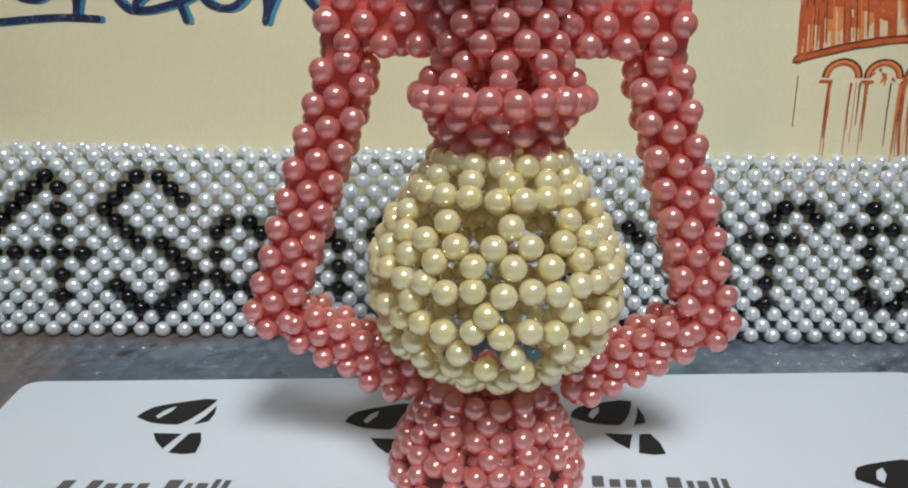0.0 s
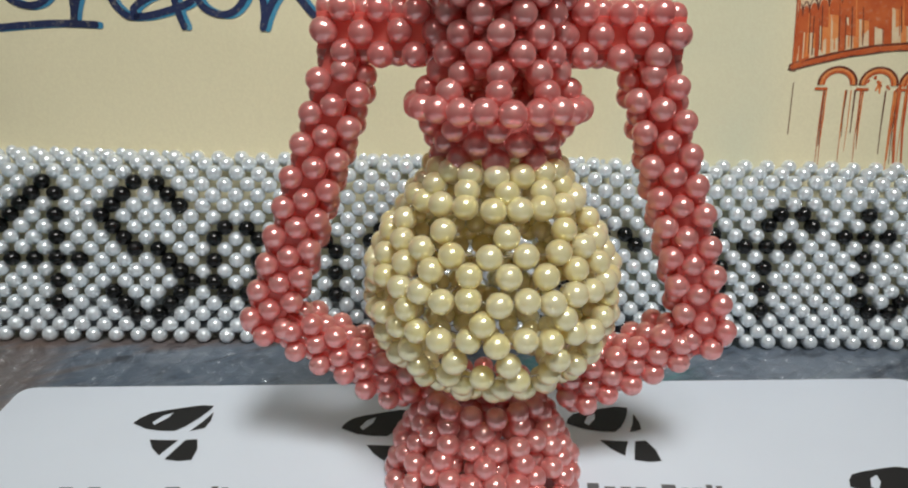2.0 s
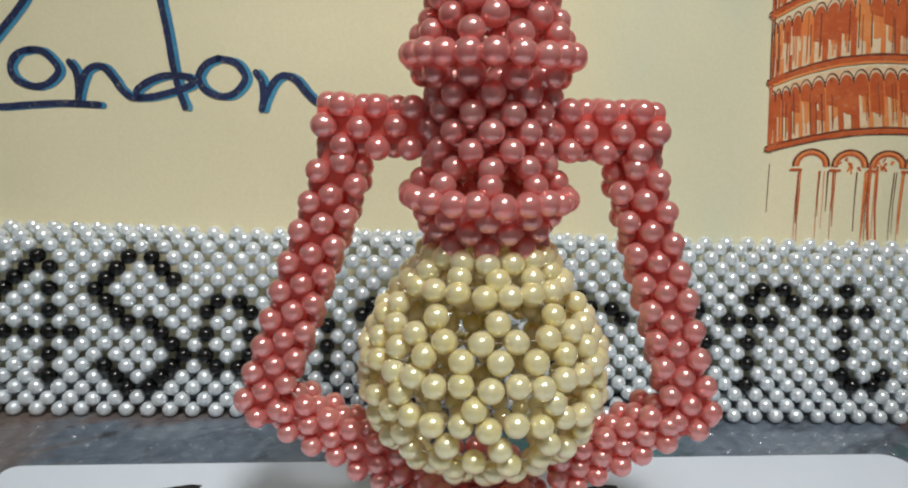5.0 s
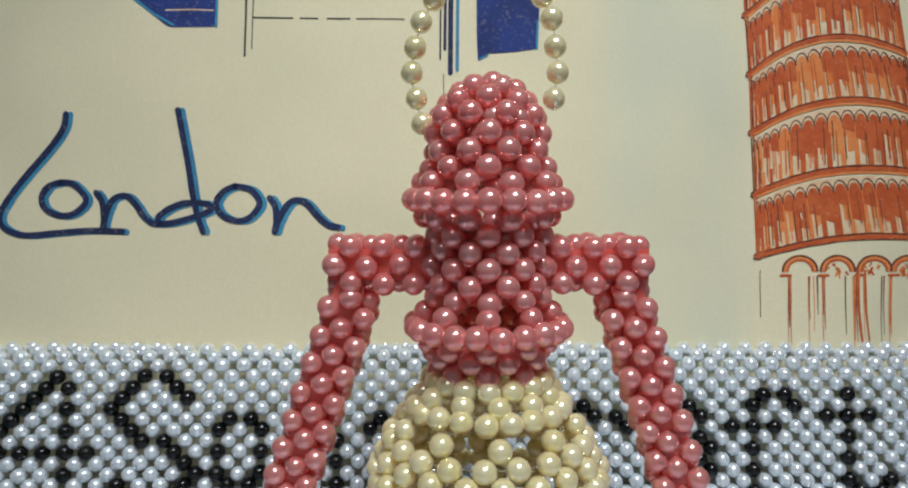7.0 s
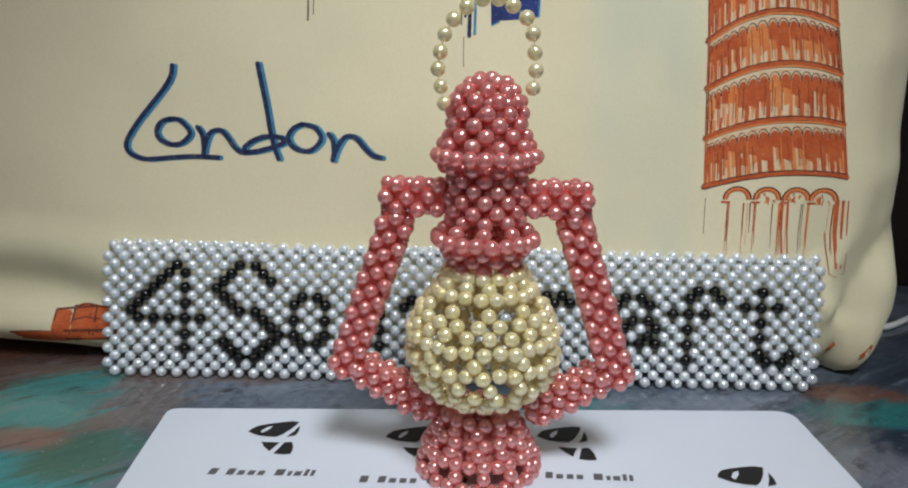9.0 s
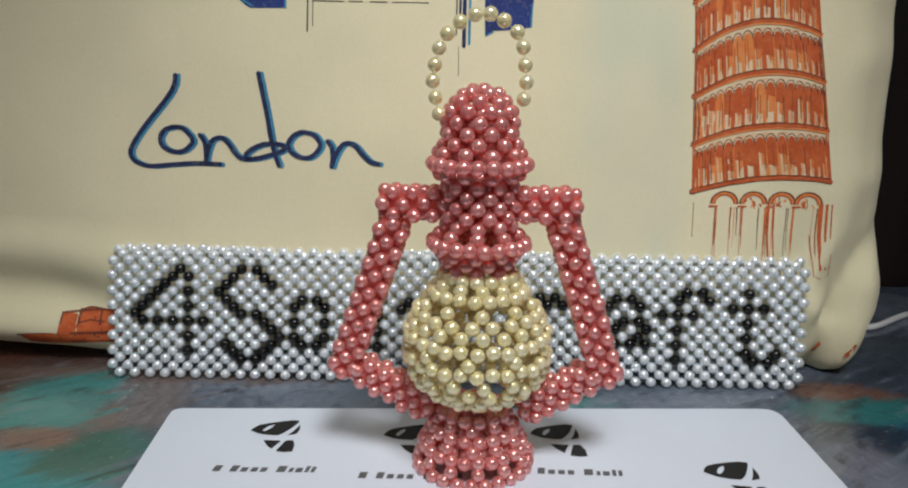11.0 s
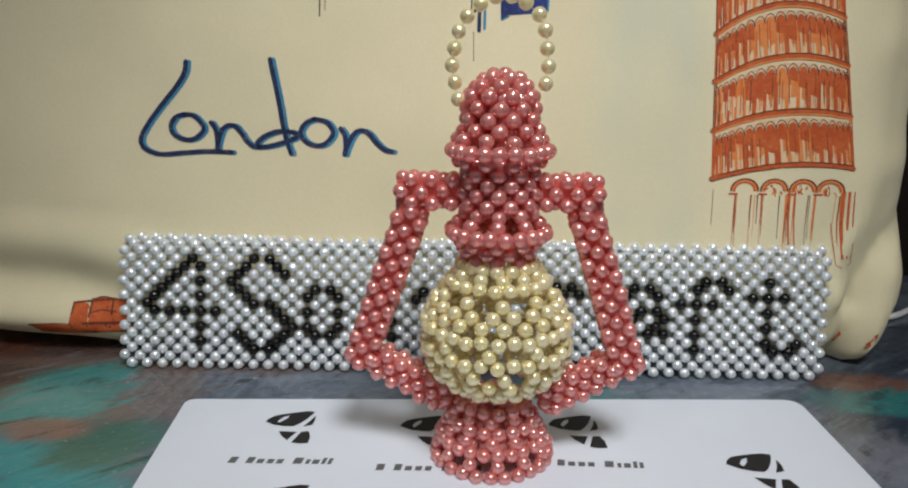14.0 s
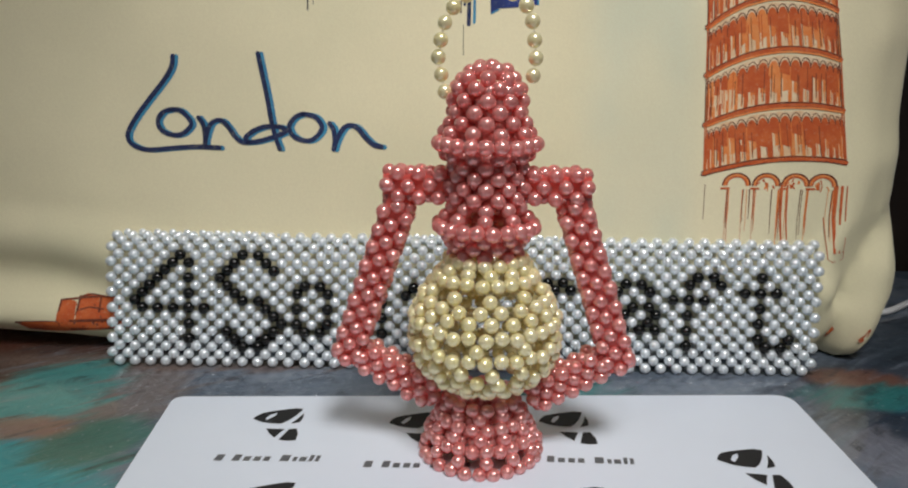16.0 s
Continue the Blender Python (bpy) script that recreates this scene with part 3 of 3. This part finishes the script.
                pr.stroke([(sx, sz), (sx + rnd.uniform(-0.22, 0.22), sz - rnd.uniform(0.05, 0.35))], rnd.uniform(0.06, 0.16), (RUST_INK, ORANGE_INK, RUST_INK)[m % 3], 0.012 + 0.0006 * m, False, 0.4)
        for m in range(9):
            x = cx + rnd.uniform(-0.78, -0.35) if m % 2 else cx + rnd.uniform(0.3, 0.78)
            end = rnd.uniform(6.4, 8.2)
            pr.stroke([(x, 9.66), (x + rnd.uniform(-0.04, 0.04), (9.5 + end) / 2), (x + 0.03, end)], rnd.uniform(0.03, 0.07), (DARK_RUST, RUST_INK, ORANGE_INK)[m % 3], 0.02, False, 0.6)
        pr.stroke([(cx - 0.8, 9.7), (cx - 0.40, 9.7)], 0.10, RUST_INK, 0.03)
    for x, w in ((17.25, 0.13), (17.55, 0.10), (20.05, 0.24), (20.35, 0.14), (20.6, 0.06)):
        pr.stroke([(x, 9.9), (x + 0.05, 8.2), (x + 0.18, 6.9 - (0.6 if x > 20 else 0))], w, RUST_INK, 0.028, False, 0.4)
    pr.stroke([(13.2, 9.9), (13.22, 8.0)], 0.03, DARK_RUST, 0.02, False)
    pr.stroke([(19.6, 8.2), (19.9, 6.0), (20.2, 5.85), (20.9, 5.95), (20.75, 7.2)], 0.04, RUST_INK, 0.02, False)
    pr.done("tower_print", CUSHION, "rust-coloured printed sketch of a leaning arcaded tower")


tower_print()


def bridge_print():
    """Blue and black ink shapes at the upper middle of the cushion."""
    pr = Print()
    pr.poly([(-12.35, 21.0), (-10.9, 19.84), (-10.7, 19.76), (-8.95, 19.78), (-8.86, 20.4), (-8.8, 23.0), (-12.4, 23.0)], BLUE_INK, 0.02)
    pr.stroke([(-12.3, 21.0), (-11.4, 20.3), (-10.6, 19.85)], 0.10, TEAL_INK, 0.03)
    pr.stroke([(-8.88, 19.8), (-8.80, 22.9)], 0.10, TEAL_INK, 0.03)
    pr.stroke([(-10.9, 20.45), (-9.9, 20.48), (-9.0, 20.45)], 0.05, PALE_INK, 0.03)
    pr.stroke([(-7.74, 18.62), (-7.70, 20.0), (-7.66, 22.5)], 0.08, BLACK_INK, 0.02)
    pr.stroke([(-7.45, 18.9), (-7.43, 20.0), (-7.34, 22.5)], 0.04, BLACK_INK, 0.02)
    for a, b in ((-7.4, -5.8), (-5.5, -4.8), (-4.4, -3.5), (-3.2, -1.3)):
        pr.stroke([(a, 20.17 - 0.012 * (a + 7)), (b, 20.17 - 0.012 * (b + 7))], 0.055, BLACK_INK, 0.02, True)
    for x, z, w, mat in ((0.17, 18.5, 0.07, BLACK_INK), (0.58, 17.95, 0.20, NAVY), (0.86, 18.05, 0.14, TEAL_INK), (0.36, 18.9, 0.12, NAVY)):
        pr.stroke([(x, z), (x + 0.02, (z + 22.5) / 2), (x + 0.06, 22.5)], w, mat, 0.02, True)
    pr.stroke([(0.3, 17.9), (0.32, 16.4)], 0.03, BLACK_INK, 0.02, False)
    pr.poly([(1.66, 22.5), (1.66, 19.6), (1.70, 18.50), (1.95, 18.55), (2.10, 18.74), (3.3, 18.82), (4.10, 18.93), (4.22, 20.5), (4.25, 22.5)], BLUE_INK, 0.02)
    pr.stroke([(4.12, 18.95), (4.24, 22.4)], 0.09, TEAL_INK, 0.03)
    pr.stroke([(1.75, 18.5), (2.1, 18.68)], 0.08, TEAL_INK, 0.03)
    pr.done("bridge_print", CUSHION, "dark blue and black printed shapes")


bridge_print()


def corner_prints():
    """Small rust sketches low on the cushion, at both ends of the bead sign."""
    rnd = random.Random(9)
    pr = Print(-0.45, -0.78)
    pr.fill([(-24.0, 2.62), (-23.5, 2.0), (-22.4, 1.95), (-20.6, 2.1), (-19.0, 2.2), (-17.6, 2.3), (-17.6, 2.85), (-21.4, 2.72)], RUST_INK, 0.02)
    pr.fill([(-21.7, 2.7), (-21.6, 3.7), (-21.4, 3.85), (-20.75, 3.7), (-20.7, 2.7)], RUST_INK, 0.024)
    pr.fill([(-20.7, 2.7), (-20.62, 3.95), (-20.2, 4.1), (-19.4, 3.95), (-18.4, 3.9), (-18.3, 2.7)], RUST_INK, 0.022)
    for m in range(16):
        x, z = rnd.uniform(-21.6, -18.4), rnd.uniform(2.3, 3.8)
        pr.stroke([(x, z), (x + rnd.uniform(-0.3, 0.3), z + rnd.uniform(-0.5, 0.3))], 0.07, DARK_RUST if m % 2 else RUST_INK, 0.03 + 0.0004 * m, False)
    for x0, z0, x1, z1, w in ((-21.65, 2.7, -21.6, 3.8, 0.10), (-20.7, 2.6, -20.62, 3.95, 0.12), (-19.5, 2.5, -19.45, 3.9, 0.12), (-24.0, 2.6, -17.7, 2.78, 0.13), (-23.6, 2.1, -18.0, 2.25, 0.10), (-21.5, 3.8, -18.4, 3.95, 0.09)):
        pr.stroke([(x0, z0), ((x0 + x1) / 2 + 0.04, (z0 + z1) / 2 + 0.05), (x1, z1)], w, DARK_RUST, 0.041)
    for z in (3.95, 3.3):
        pr.stroke([(-20.5, z), (-20.0, z + 0.12), (-19.2, z)], 0.08, DARK_RUST, 0.038)
    pr.done("corner_print", CUSHION, "small rust printed sketch")
    pr = Print()
    for x0, z0, x1, z1, w in ((20.85, 1.45, 21.45, 2.5, 0.34), (22.25, 1.5, 22.6, 2.05, 0.26)):
        pr.stroke([(x0, z0), ((x0 + x1) / 2 + 0.05, (z0 + z1) / 2), (x1, z1)], w, RUST_INK, 0.024)
    pr.done("corner_print", CUSHION, "short rust printed strokes")


corner_prints()


# ---- bead sign ----
SIGN_BLACK = {
    14: (9, 17, 19), 13: (8, 10, 16, 20), 12: (7, 15, 21, 75, 77, 83), 11: (6, 10, 14, 56, 58, 66, 68, 74, 78),
    10: (5, 15, 25, 27, 39, 41, 57, 59, 61, 65, 69, 81, 83, 85), 9: (4, 10, 16, 24, 28, 34, 38, 42, 56, 62, 72, 74, 76),
    8: (3, 17, 19, 35, 43, 67, 69, 83), 7: (4, 6, 8, 10, 12, 20, 24, 28, 56, 66, 70, 74), 6: (21, 35, 43, 69, 83),
    5: (10, 22, 24, 28, 56, 66, 68, 70, 74), 4: (15, 21, 25, 27, 35, 43, 83, 87), 3: (10, 16, 20, 74, 84, 86), 2: (17, 19),
}


def sign_point(i, k):
    """Centre of the bead in half-column i of row k: the panel leans back and rolls over at its top edge."""
    u = i / 90
    step = (0.411 - 0.004 * u) * CM
    x = -18.42 + 37.35 * u + 0.018 * u * min(k, 17)
    y, z, lean = 0.02 + 0.3 * u, 0.30, 10.0
    for row in range(k):
        lean = 10.0 if row < 14 else min(190.0, 10 + (row - 13) * 18.0)
        y += math.sin(radians(lean)) * step / CM
        z += math.cos(radians(lean)) * step / CM
    wave = 0.05 * noise.noise(Vector((i * 0.06, k * 0.1, 7)))
    return Vector((x * CM, (y + wave) * CM, z * CM))


def bead_sign():
    rnd = random.Random(11)
    root = new("bead_sign")
    tagged(root, "white pearl bead panel with black bead lettering on the table", "sign")
    net, v, f = [], [], []
    unit_v, unit_f = sphere_arrays(14, 9, 0.284 * CM)
    placed = 0
    for k in range(0, 40):
        for i in range(k % 2 == 0, 91, 2):
            p = sign_point(i, k)
            p.x += rnd.gauss(0, 0.012) * CM
            p.z += rnd.gauss(0, 0.012) * CM * (k > 0)
            if k < 22:
                net.append(p)
            if i in SIGN_BLACK.get(k, ()):
                place_bead(SIGN_BEADS["black_bead"], p, (1, 0, 1 if (i + k) % 4 else -1), root, rnd, 1.0, "black_bead")
            elif i <= 36 and k < 17 and placed < 300:
                place_bead(SIGN_BEADS["white_bead"], p, (1, 0, 1 if (i + k) % 4 else -1), root, rnd, 1.0, "white_bead")
                placed += 1
            else:
                b = len(v)
                s = rnd.uniform(0.97, 1.03)
                v += [(p.x + s * a, p.y + s * c, p.z + s * d) for a, c, d in unit_v]
                f += [tuple(b + n for n in face) for face in unit_f]
    rest = mesh_object("white_bead_panel", v, f, WHITE, root, "woven white pearl beads")
    tagged(rest, kind="stuff")
    return root


bead_sign()


# ---- bead lantern ----
LX, LY = 1.50, -7.50
LANTERN = new("bead_lantern")
LANTERN.matrix_world = pose(LX * CM, LY * CM, 0, 0, 0, -2)
tagged(LANTERN, "pink pearl bead lantern with cream bead globe on the paper sheet", "lantern")
RND = random.Random(21)


def stoop(p):
    """The lantern stoops a little forward and narrows with it."""
    lift = max(0.0, p[2] - 1.0)
    return Vector((p[0] * (1 - 0.0026 * lift) - 0.005 * lift, p[1] - 0.068 * lift, p[2] + 0.016 * lift))


def weave(name, beads, label, reach=0.72):
    """A part of the lantern: its line of nylon with every bead threaded on it. beads: kind, place in cm, hole direction, size."""
    core = thread_net(name, [stoop(p) * CM for _, p, _, _ in beads], reach * CM, LANTERN, label)
    for kind, p, axis, size in beads:
        jit = Vector((RND.gauss(0, 0.018), RND.gauss(0, 0.018), RND.gauss(0, 0.018)))
        place_bead(BEADS[kind], (stoop(p) + jit) * CM, axis, core, RND, size)
    return core


def ring(kind, z, r, n, phase=0.0, upright=False, zig=0.0, size=1.0, skip=()):
    beads = []
    for i in range(n):
        if i in skip:
            continue
        a = 2 * math.pi * (i + phase) / n - math.pi / 2
        axis = (0, 0, 1) if upright else (-math.sin(a), math.cos(a), 0.0)
        beads.append((kind, (r * math.cos(a), r * math.sin(a), z + (zig if i % 2 else -zig)), axis, size))
    return beads


def shifted(beads, dx, dy=0.0):
    return [(k, (p[0] + dx, p[1] + dy, p[2]), ax, s) for k, p, ax, s in beads]


def lantern_base():
    p = "pink_bead"
    b = ring(p, 0.28, 2.36, 26, 0.0)
    b += ring(p, 0.70, 2.27, 13, 0.25, True)
    b += ring(p, 1.08, 2.10, 24, 0.5)
    b += ring(p, 1.46, 1.90, 12, 0.0, True)
    b += ring(p, 1.80, 1.72, 19, 0.5)
    b += ring(p, 2.16, 1.50, 10, 0.0, True)
    b += ring(p, 2.48, 1.36, 15, 0.5)
    # added inner rows, in place of the pink-tinted light inside the foot
    b += [q for z, r, n in ((0.50, 2.1, 24), (0.85, 1.98, 23), (1.2, 1.80, 21), (1.55, 1.60, 19), (1.9, 1.36, 16)) for q in ring(p, z, r - 0.22, n - 3, 0.4 + z) if q[1][1] > 0.1 * r or z > 0.6]
    return weave("base", shifted(b, -0.10, -0.20), "flared pink bead foot")


def lantern_globe():
    """Netted globe: closed rings of beads joined by single upright beads, with two rows of wide openings between them."""
    c = "cream_bead"
    rows = (
        # height, radius, count, turn, upright
        (8.28, 1.44, 16, 0.0, False), (7.93, 1.65, 12, 0.25, True),
        (7.60, 1.88, 20, 0.84, False), (7.12, 2.22, 10, 0.17, True), (6.72, 2.46, 20, 0.84, False),
        (6.30, 2.66, 20, 0.34, True), (5.80, 2.84, 30, 0.11, False), (5.34, 2.88, 10, -0.13, True),
        (4.84, 2.88, 30, 0.11, False), (4.24, 2.76, 15, 0.30, True), (3.80, 2.58, 21, -0.26, False),
        (3.42, 2.28, 15, 0.30, True), (3.12, 1.95, 18, 0.1, False), (2.88, 1.55, 15, 0.4, False),
    )
    b = []
    for z, r, n, turn, upright in rows:
        b += ring(c, 8.30 - (8.28 - z) * 0.935, r, n, turn, upright, zig=0.05 if n == 30 else 0.0)
    # added close-set inner rows at the back, standing in for the amber glow inside
    keep = random.Random(3)
    for z, r, n in ((7.3, 1.82, 19), (6.9, 2.12, 22), (6.3, 2.38, 24), (5.6, 2.62, 27), (5.1, 2.7, 28), (4.55, 2.66, 27), (4.1, 2.45, 25), (3.7, 2.2, 22)):
        b += [q for q in ring(c, z, r, n, 0.3 + z) if q[1][1] > 0.25 * r and keep.random() < 0.9]
    return weave("globe", b, "cream pearl bead globe with open gaps", 0.80)


def lantern_chimney():
    p = "pink_bead"
    b = ring(p, 8.55, 1.24, 9, 0.0, True, size=1.08)
    b += ring(p, 8.93, 1.38, 10, 0.5)
    b += ring(p, 9.26, 1.55, 10, 0.0)
    b += ring(p, 9.62, 1.86, 21, 0.5, size=1.04)
    b += ring(p, 9.98, 1.58, 9, 0.0, True)
    rows = 6
    for k in range(rows):
        b += ring(p, 10.34 + 0.375 * k, 1.38, 10, 0.5 * (k % 2), bool(k % 2))
    b += ring(p, 12.26, 1.56, 10, 0.5, True)
    # added inner rows, so that see-through gaps fill with red
    b += [q for k in range(9) for q in ring(p, 8.8 + 0.42 * k, 1.02, 11, 0.5 * (k % 2) + 0.2) if q[1][1] > 0.15 or k not in (2, 3)]
    return weave("chimney", b, "pink bead neck between two bead brims")


def lantern_cap():
    p = "pink_bead"
    b = ring(p, 12.64, 1.86, 21, 0.0, size=1.04)
    b += ring(p, 13.06, 1.62, 10, 0.5, True)
    b += ring(p, 13.42, 1.42, 9, 0.0)
    b += ring(p, 13.83, 1.33, 9, 0.5, True)
    b += ring(p, 14.25, 1.29, 9, 0.0)
    b += ring(p, 14.68, 1.22, 9, 0.5, True)
    b += ring(p, 15.03, 0.98, 8, 0.0)
    b += ring(p, 15.30, 0.66, 6, 0.5)
    b += ring(p, 15.46, 0.30, 3, 0.2)
    # inner rows added to redden the gaps of the dome
    b += [q for k in range(5) for q in ring(p, 12.9 + 0.42 * k, 0.98, 10, 0.5 * (k % 2) + 0.2)]
    b = [(k, (q[0], q[1], q[2] - 0.05 * max(0.0, q[2] - 12.64)), ax, sz) for k, q, ax, sz in b]
    return weave("cap", b, "domed pink bead cap")


def lantern_handle():
    pts = smooth_path(((-1.60, 14.45), (-1.84, 15.2), (-1.84, 15.95), (-1.58, 16.85), (-0.95, 17.62), (0.12, 18.0), (1.05, 17.62), (1.56, 16.9), (1.72, 15.95), (1.68, 15.2), (1.55, 14.6)), 14)
    beads, gone, last = [], 0.0, pts[0]
    beads.append(("ivory_bead", (last[0], 0.15, last[1]), (0, 0, 1), 0.98))
    for q in pts[1:]:
        gone += math.hypot(q[0] - last[0], q[1] - last[1])
        if gone > 0.575:
            beads.append(("ivory_bead", (q[0], 0.15, q[1]), (q[0] - last[0], 0, q[1] - last[1]), 0.98))
            gone = 0.0
        last = q
    return weave("handle", beads, "looped ivory pearl bead handle", 0.66)


def tube(a, b, levels, half=0.44, closed=True):
    """Beads of a square tube of bead cubes from a to b."""
    a, b = Vector(a), Vector(b)
    d = (b - a).normalized()
    side = Vector((0, 1, 0))
    out = d.cross(side).normalized()
    step, beads = (b - a).length / levels, []
    for k in range(levels + closed):
        c = a + d * step * k
        for o, s in ((1, 0), (-1, 0), (0, 1), (0, -1)):
            beads.append(("pink_bead", tuple(c + out * o * half + side * s * half), tuple(side if o else out), 0.97))
        if k < levels:
            m = c + d * step / 2
            for o, s in ((1, 1), (-1, 1), (1, -1), (-1, -1)):
                beads.append(("pink_bead", tuple(m + out * o * half + side * s * half), tuple(d), 1.0))
    return beads


def lantern_arm(sign, elbow):
    """A square bead tube from the neck out to a corner cube, down to the elbow and back in to the foot."""
    beads = tube((sign * 1.40, 0, 11.10), (sign * 3.78, 0, 11.12), 3)
    beads += tube((sign * 3.38, 0, 10.32), (sign * elbow, 0, 3.98), 9)
    beads += tube((sign * (elbow - 0.72), 0, 4.10), (sign * 2.00, 0, 2.48), 5)
    # closing beads of the upper corner cube
    for y in (-0.425, 0.425):
        beads.append(("pink_bead", (sign * 3.80, y, 11.12), (0, 0, 1), 1.0))
    core = weave("arm", beads, "square pink bead side arm")
    # Added strips inside each tube redden the gaps, as bounced light would.
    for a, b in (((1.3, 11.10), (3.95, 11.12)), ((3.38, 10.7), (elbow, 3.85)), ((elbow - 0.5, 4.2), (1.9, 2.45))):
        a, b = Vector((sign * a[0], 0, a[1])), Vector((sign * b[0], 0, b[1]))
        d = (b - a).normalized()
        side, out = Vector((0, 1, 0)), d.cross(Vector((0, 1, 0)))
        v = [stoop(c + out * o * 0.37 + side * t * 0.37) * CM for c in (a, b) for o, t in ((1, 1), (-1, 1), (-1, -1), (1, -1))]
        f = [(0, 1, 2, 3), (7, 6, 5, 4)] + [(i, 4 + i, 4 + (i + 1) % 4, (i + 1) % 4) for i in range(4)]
        mesh_object("stiffener", v, f, GAP_RED, core, "added red strip in place of light bounced between beads", False)
    return core


lantern_base()
lantern_globe()
lantern_chimney()
lantern_cap()
lantern_handle()
lantern_arm(-1, 5.68)
lantern_arm(1, 5.42)


# ---- printed sheet ----
def paper_sheet():
    """A4 sheet lying far edge towards the sign, its far corners worn round."""
    root = new("paper_sheet")
    tagged(root, "white printed sheet with black emblems lying on the table", "paper")
    far_l, far_r = Vector((-13.42, -3.72)), Vector((16.75, -2.18))
    near_l, near_r = Vector((-10.5, -24.0)), Vector((16.1, -23.4))
    outline = []
    for a, b, c, r in ((near_l, far_l, far_r, 0.55), (far_l, far_r, near_r, 0.9)):
        u, w = (a - b).normalized(), (c - b).normalized()
        for i in range(7):
            t = i / 6
            outline.append(b + u * r * (1 - t) ** 2 + w * r * t * t)
    outline += [near_r, near_l]
    bm = bmesh.new()
    lower = [bm.verts.new((p.x * CM, p.y * CM, 0.0006)) for p in outline]
    upper = [bm.verts.new((p.x * CM, p.y * CM, 0.0009)) for p in outline]
    bm.faces.new(list(reversed(upper)))
    bm.faces.new(lower)
    for i in range(len(outline)):
        j = (i + 1) % len(outline)
        bm.faces.new((lower[i], upper[i], upper[j], lower[j]))
    bmesh.ops.recalc_face_normals(bm, faces=bm.faces)
    part("sheet", bm, PAPER, root)
    return root


SHEET = paper_sheet()

# emblem drawn about its left tip, in cm
EMBLEM = (
    ((0.0, 0.0), (0.10, 0.28), (0.30, 0.55), (0.68, 0.72), (0.72, 0.42), (0.55, 0.05), (0.66, -0.10), (0.95, -0.40), (0.5, -0.30)),
    ((0.68, 0.72), (1.30, 0.92), (1.72, 1.03), (2.08, 0.98), (2.02, 0.72), (1.86, 0.30), (1.62, -0.15), (1.38, -0.42), (0.95, -0.40), (0.66, -0.10), (0.92, 0.28), (0.98, 0.60), (0.72, 0.42)),
    ((2.18, 0.62), (2.25, 0.15), (2.20, -0.26), (1.82, -0.42), (2.02, 0.05)),
    ((0.84, -0.86), (1.66, -0.90), (1.52, -1.25), (1.40, -1.62), (1.08, -1.28)),
    ((1.86, -0.88), (2.18, -0.84), (2.34, -1.30), (2.36, -1.82), (2.02, -1.88), (1.62, -1.80), (1.72, -1.40)),
)
# caption in plain bars: offset, width, height in cm
BARS = ((0.0, 0.30, 0.42), (0.62, 0.28, 0.42), (1.00, 0.26, 0.30), (1.36, 0.25, 0.30), (1.70, 0.24, 0.30), (2.28, 0.34, 0.42), (2.72, 0.15, 0.30), (2.95, 0.26, 0.30), (3.28, 0.15, 0.44), (3.50, 0.15, 0.40))


def emblem(x, y, turn, size, cap):
    """One printed emblem with its caption below, both lying on the sheet."""
    r = Matrix.Rotation(radians(turn), 2)
    verts, faces = [], []

    def lay(pts):
        k = len(verts)
        for p in pts:
            q = r @ (Vector(p) * size)
            verts.append(((x + q.x) * CM, (y + q.y) * CM, 0.00105))
        faces.append(tuple(range(k, len(verts))))

    for shape in EMBLEM:
        lay(list(reversed(shape)))
    mesh_object("emblem", verts, faces, PRINT_BLACK, SHEET, "black abstract emblem", False)
    cx, cy = cap
    sc = 4.25 / 3.65
    for o, w, h in BARS:
        verts = []
        for px, py in ((0, 0), (w, 0), (w + 0.12 * h, h), (0.12 * h, h)):
            q = r @ Vector(((o + px * 0.92) * sc, py * sc * 0.92))
            verts.append(((cx + q.x) * CM, (cy + q.y) * CM, 0.00105))
        mesh_object("caption_bar", verts, [(0, 1, 2, 3)], PRINT_GREY, SHEET, "", False)


for spot in (
    (-8.90, -5.75, 1.5, 1.0, (-9.40, -9.20)),
    (-2.70, -5.86, 1.5, 1.0, (-3.30, -9.42)),
    (4.05, -5.42, -0.5, 1.0, (3.35, -8.72)),
    (11.05, -8.28, -4.0, 1.0, (10.35, -11.55)),
    (-7.70, -11.65, 2.0, 1.0, (-8.2, -15.0)),
    (3.95, -11.40, -0.5, 1.0, (3.3, -14.7)),
):
    emblem(*spot)


# ---- loose cable ----
def cable():
    cu = bpy.data.curves.new("white_cable", "CURVE")
    cu.dimensions, cu.bevel_depth, cu.bevel_resolution, cu.resolution_u = "3D", 0.0022, 4, 10
    sp = cu.splines.new("NURBS")
    pts = ((0.262, 0.128, 0.0024), (0.275, 0.098, 0.0024), (0.295, 0.104, 0.0024), (0.325, 0.135, 0.0024), (0.40, 0.17, 0.0024), (0.55, 0.18, 0.0024))
    sp.points.add(len(pts) - 1)
    for q, c in zip(sp.points, pts):
        q.co = (*c, 1)
    sp.use_endpoint_u = True
    cu.materials.append(CABLE)
    tagged(new("white_cable", cu), "thin white cable lying on the table beside the cushion", "cable")


cable()
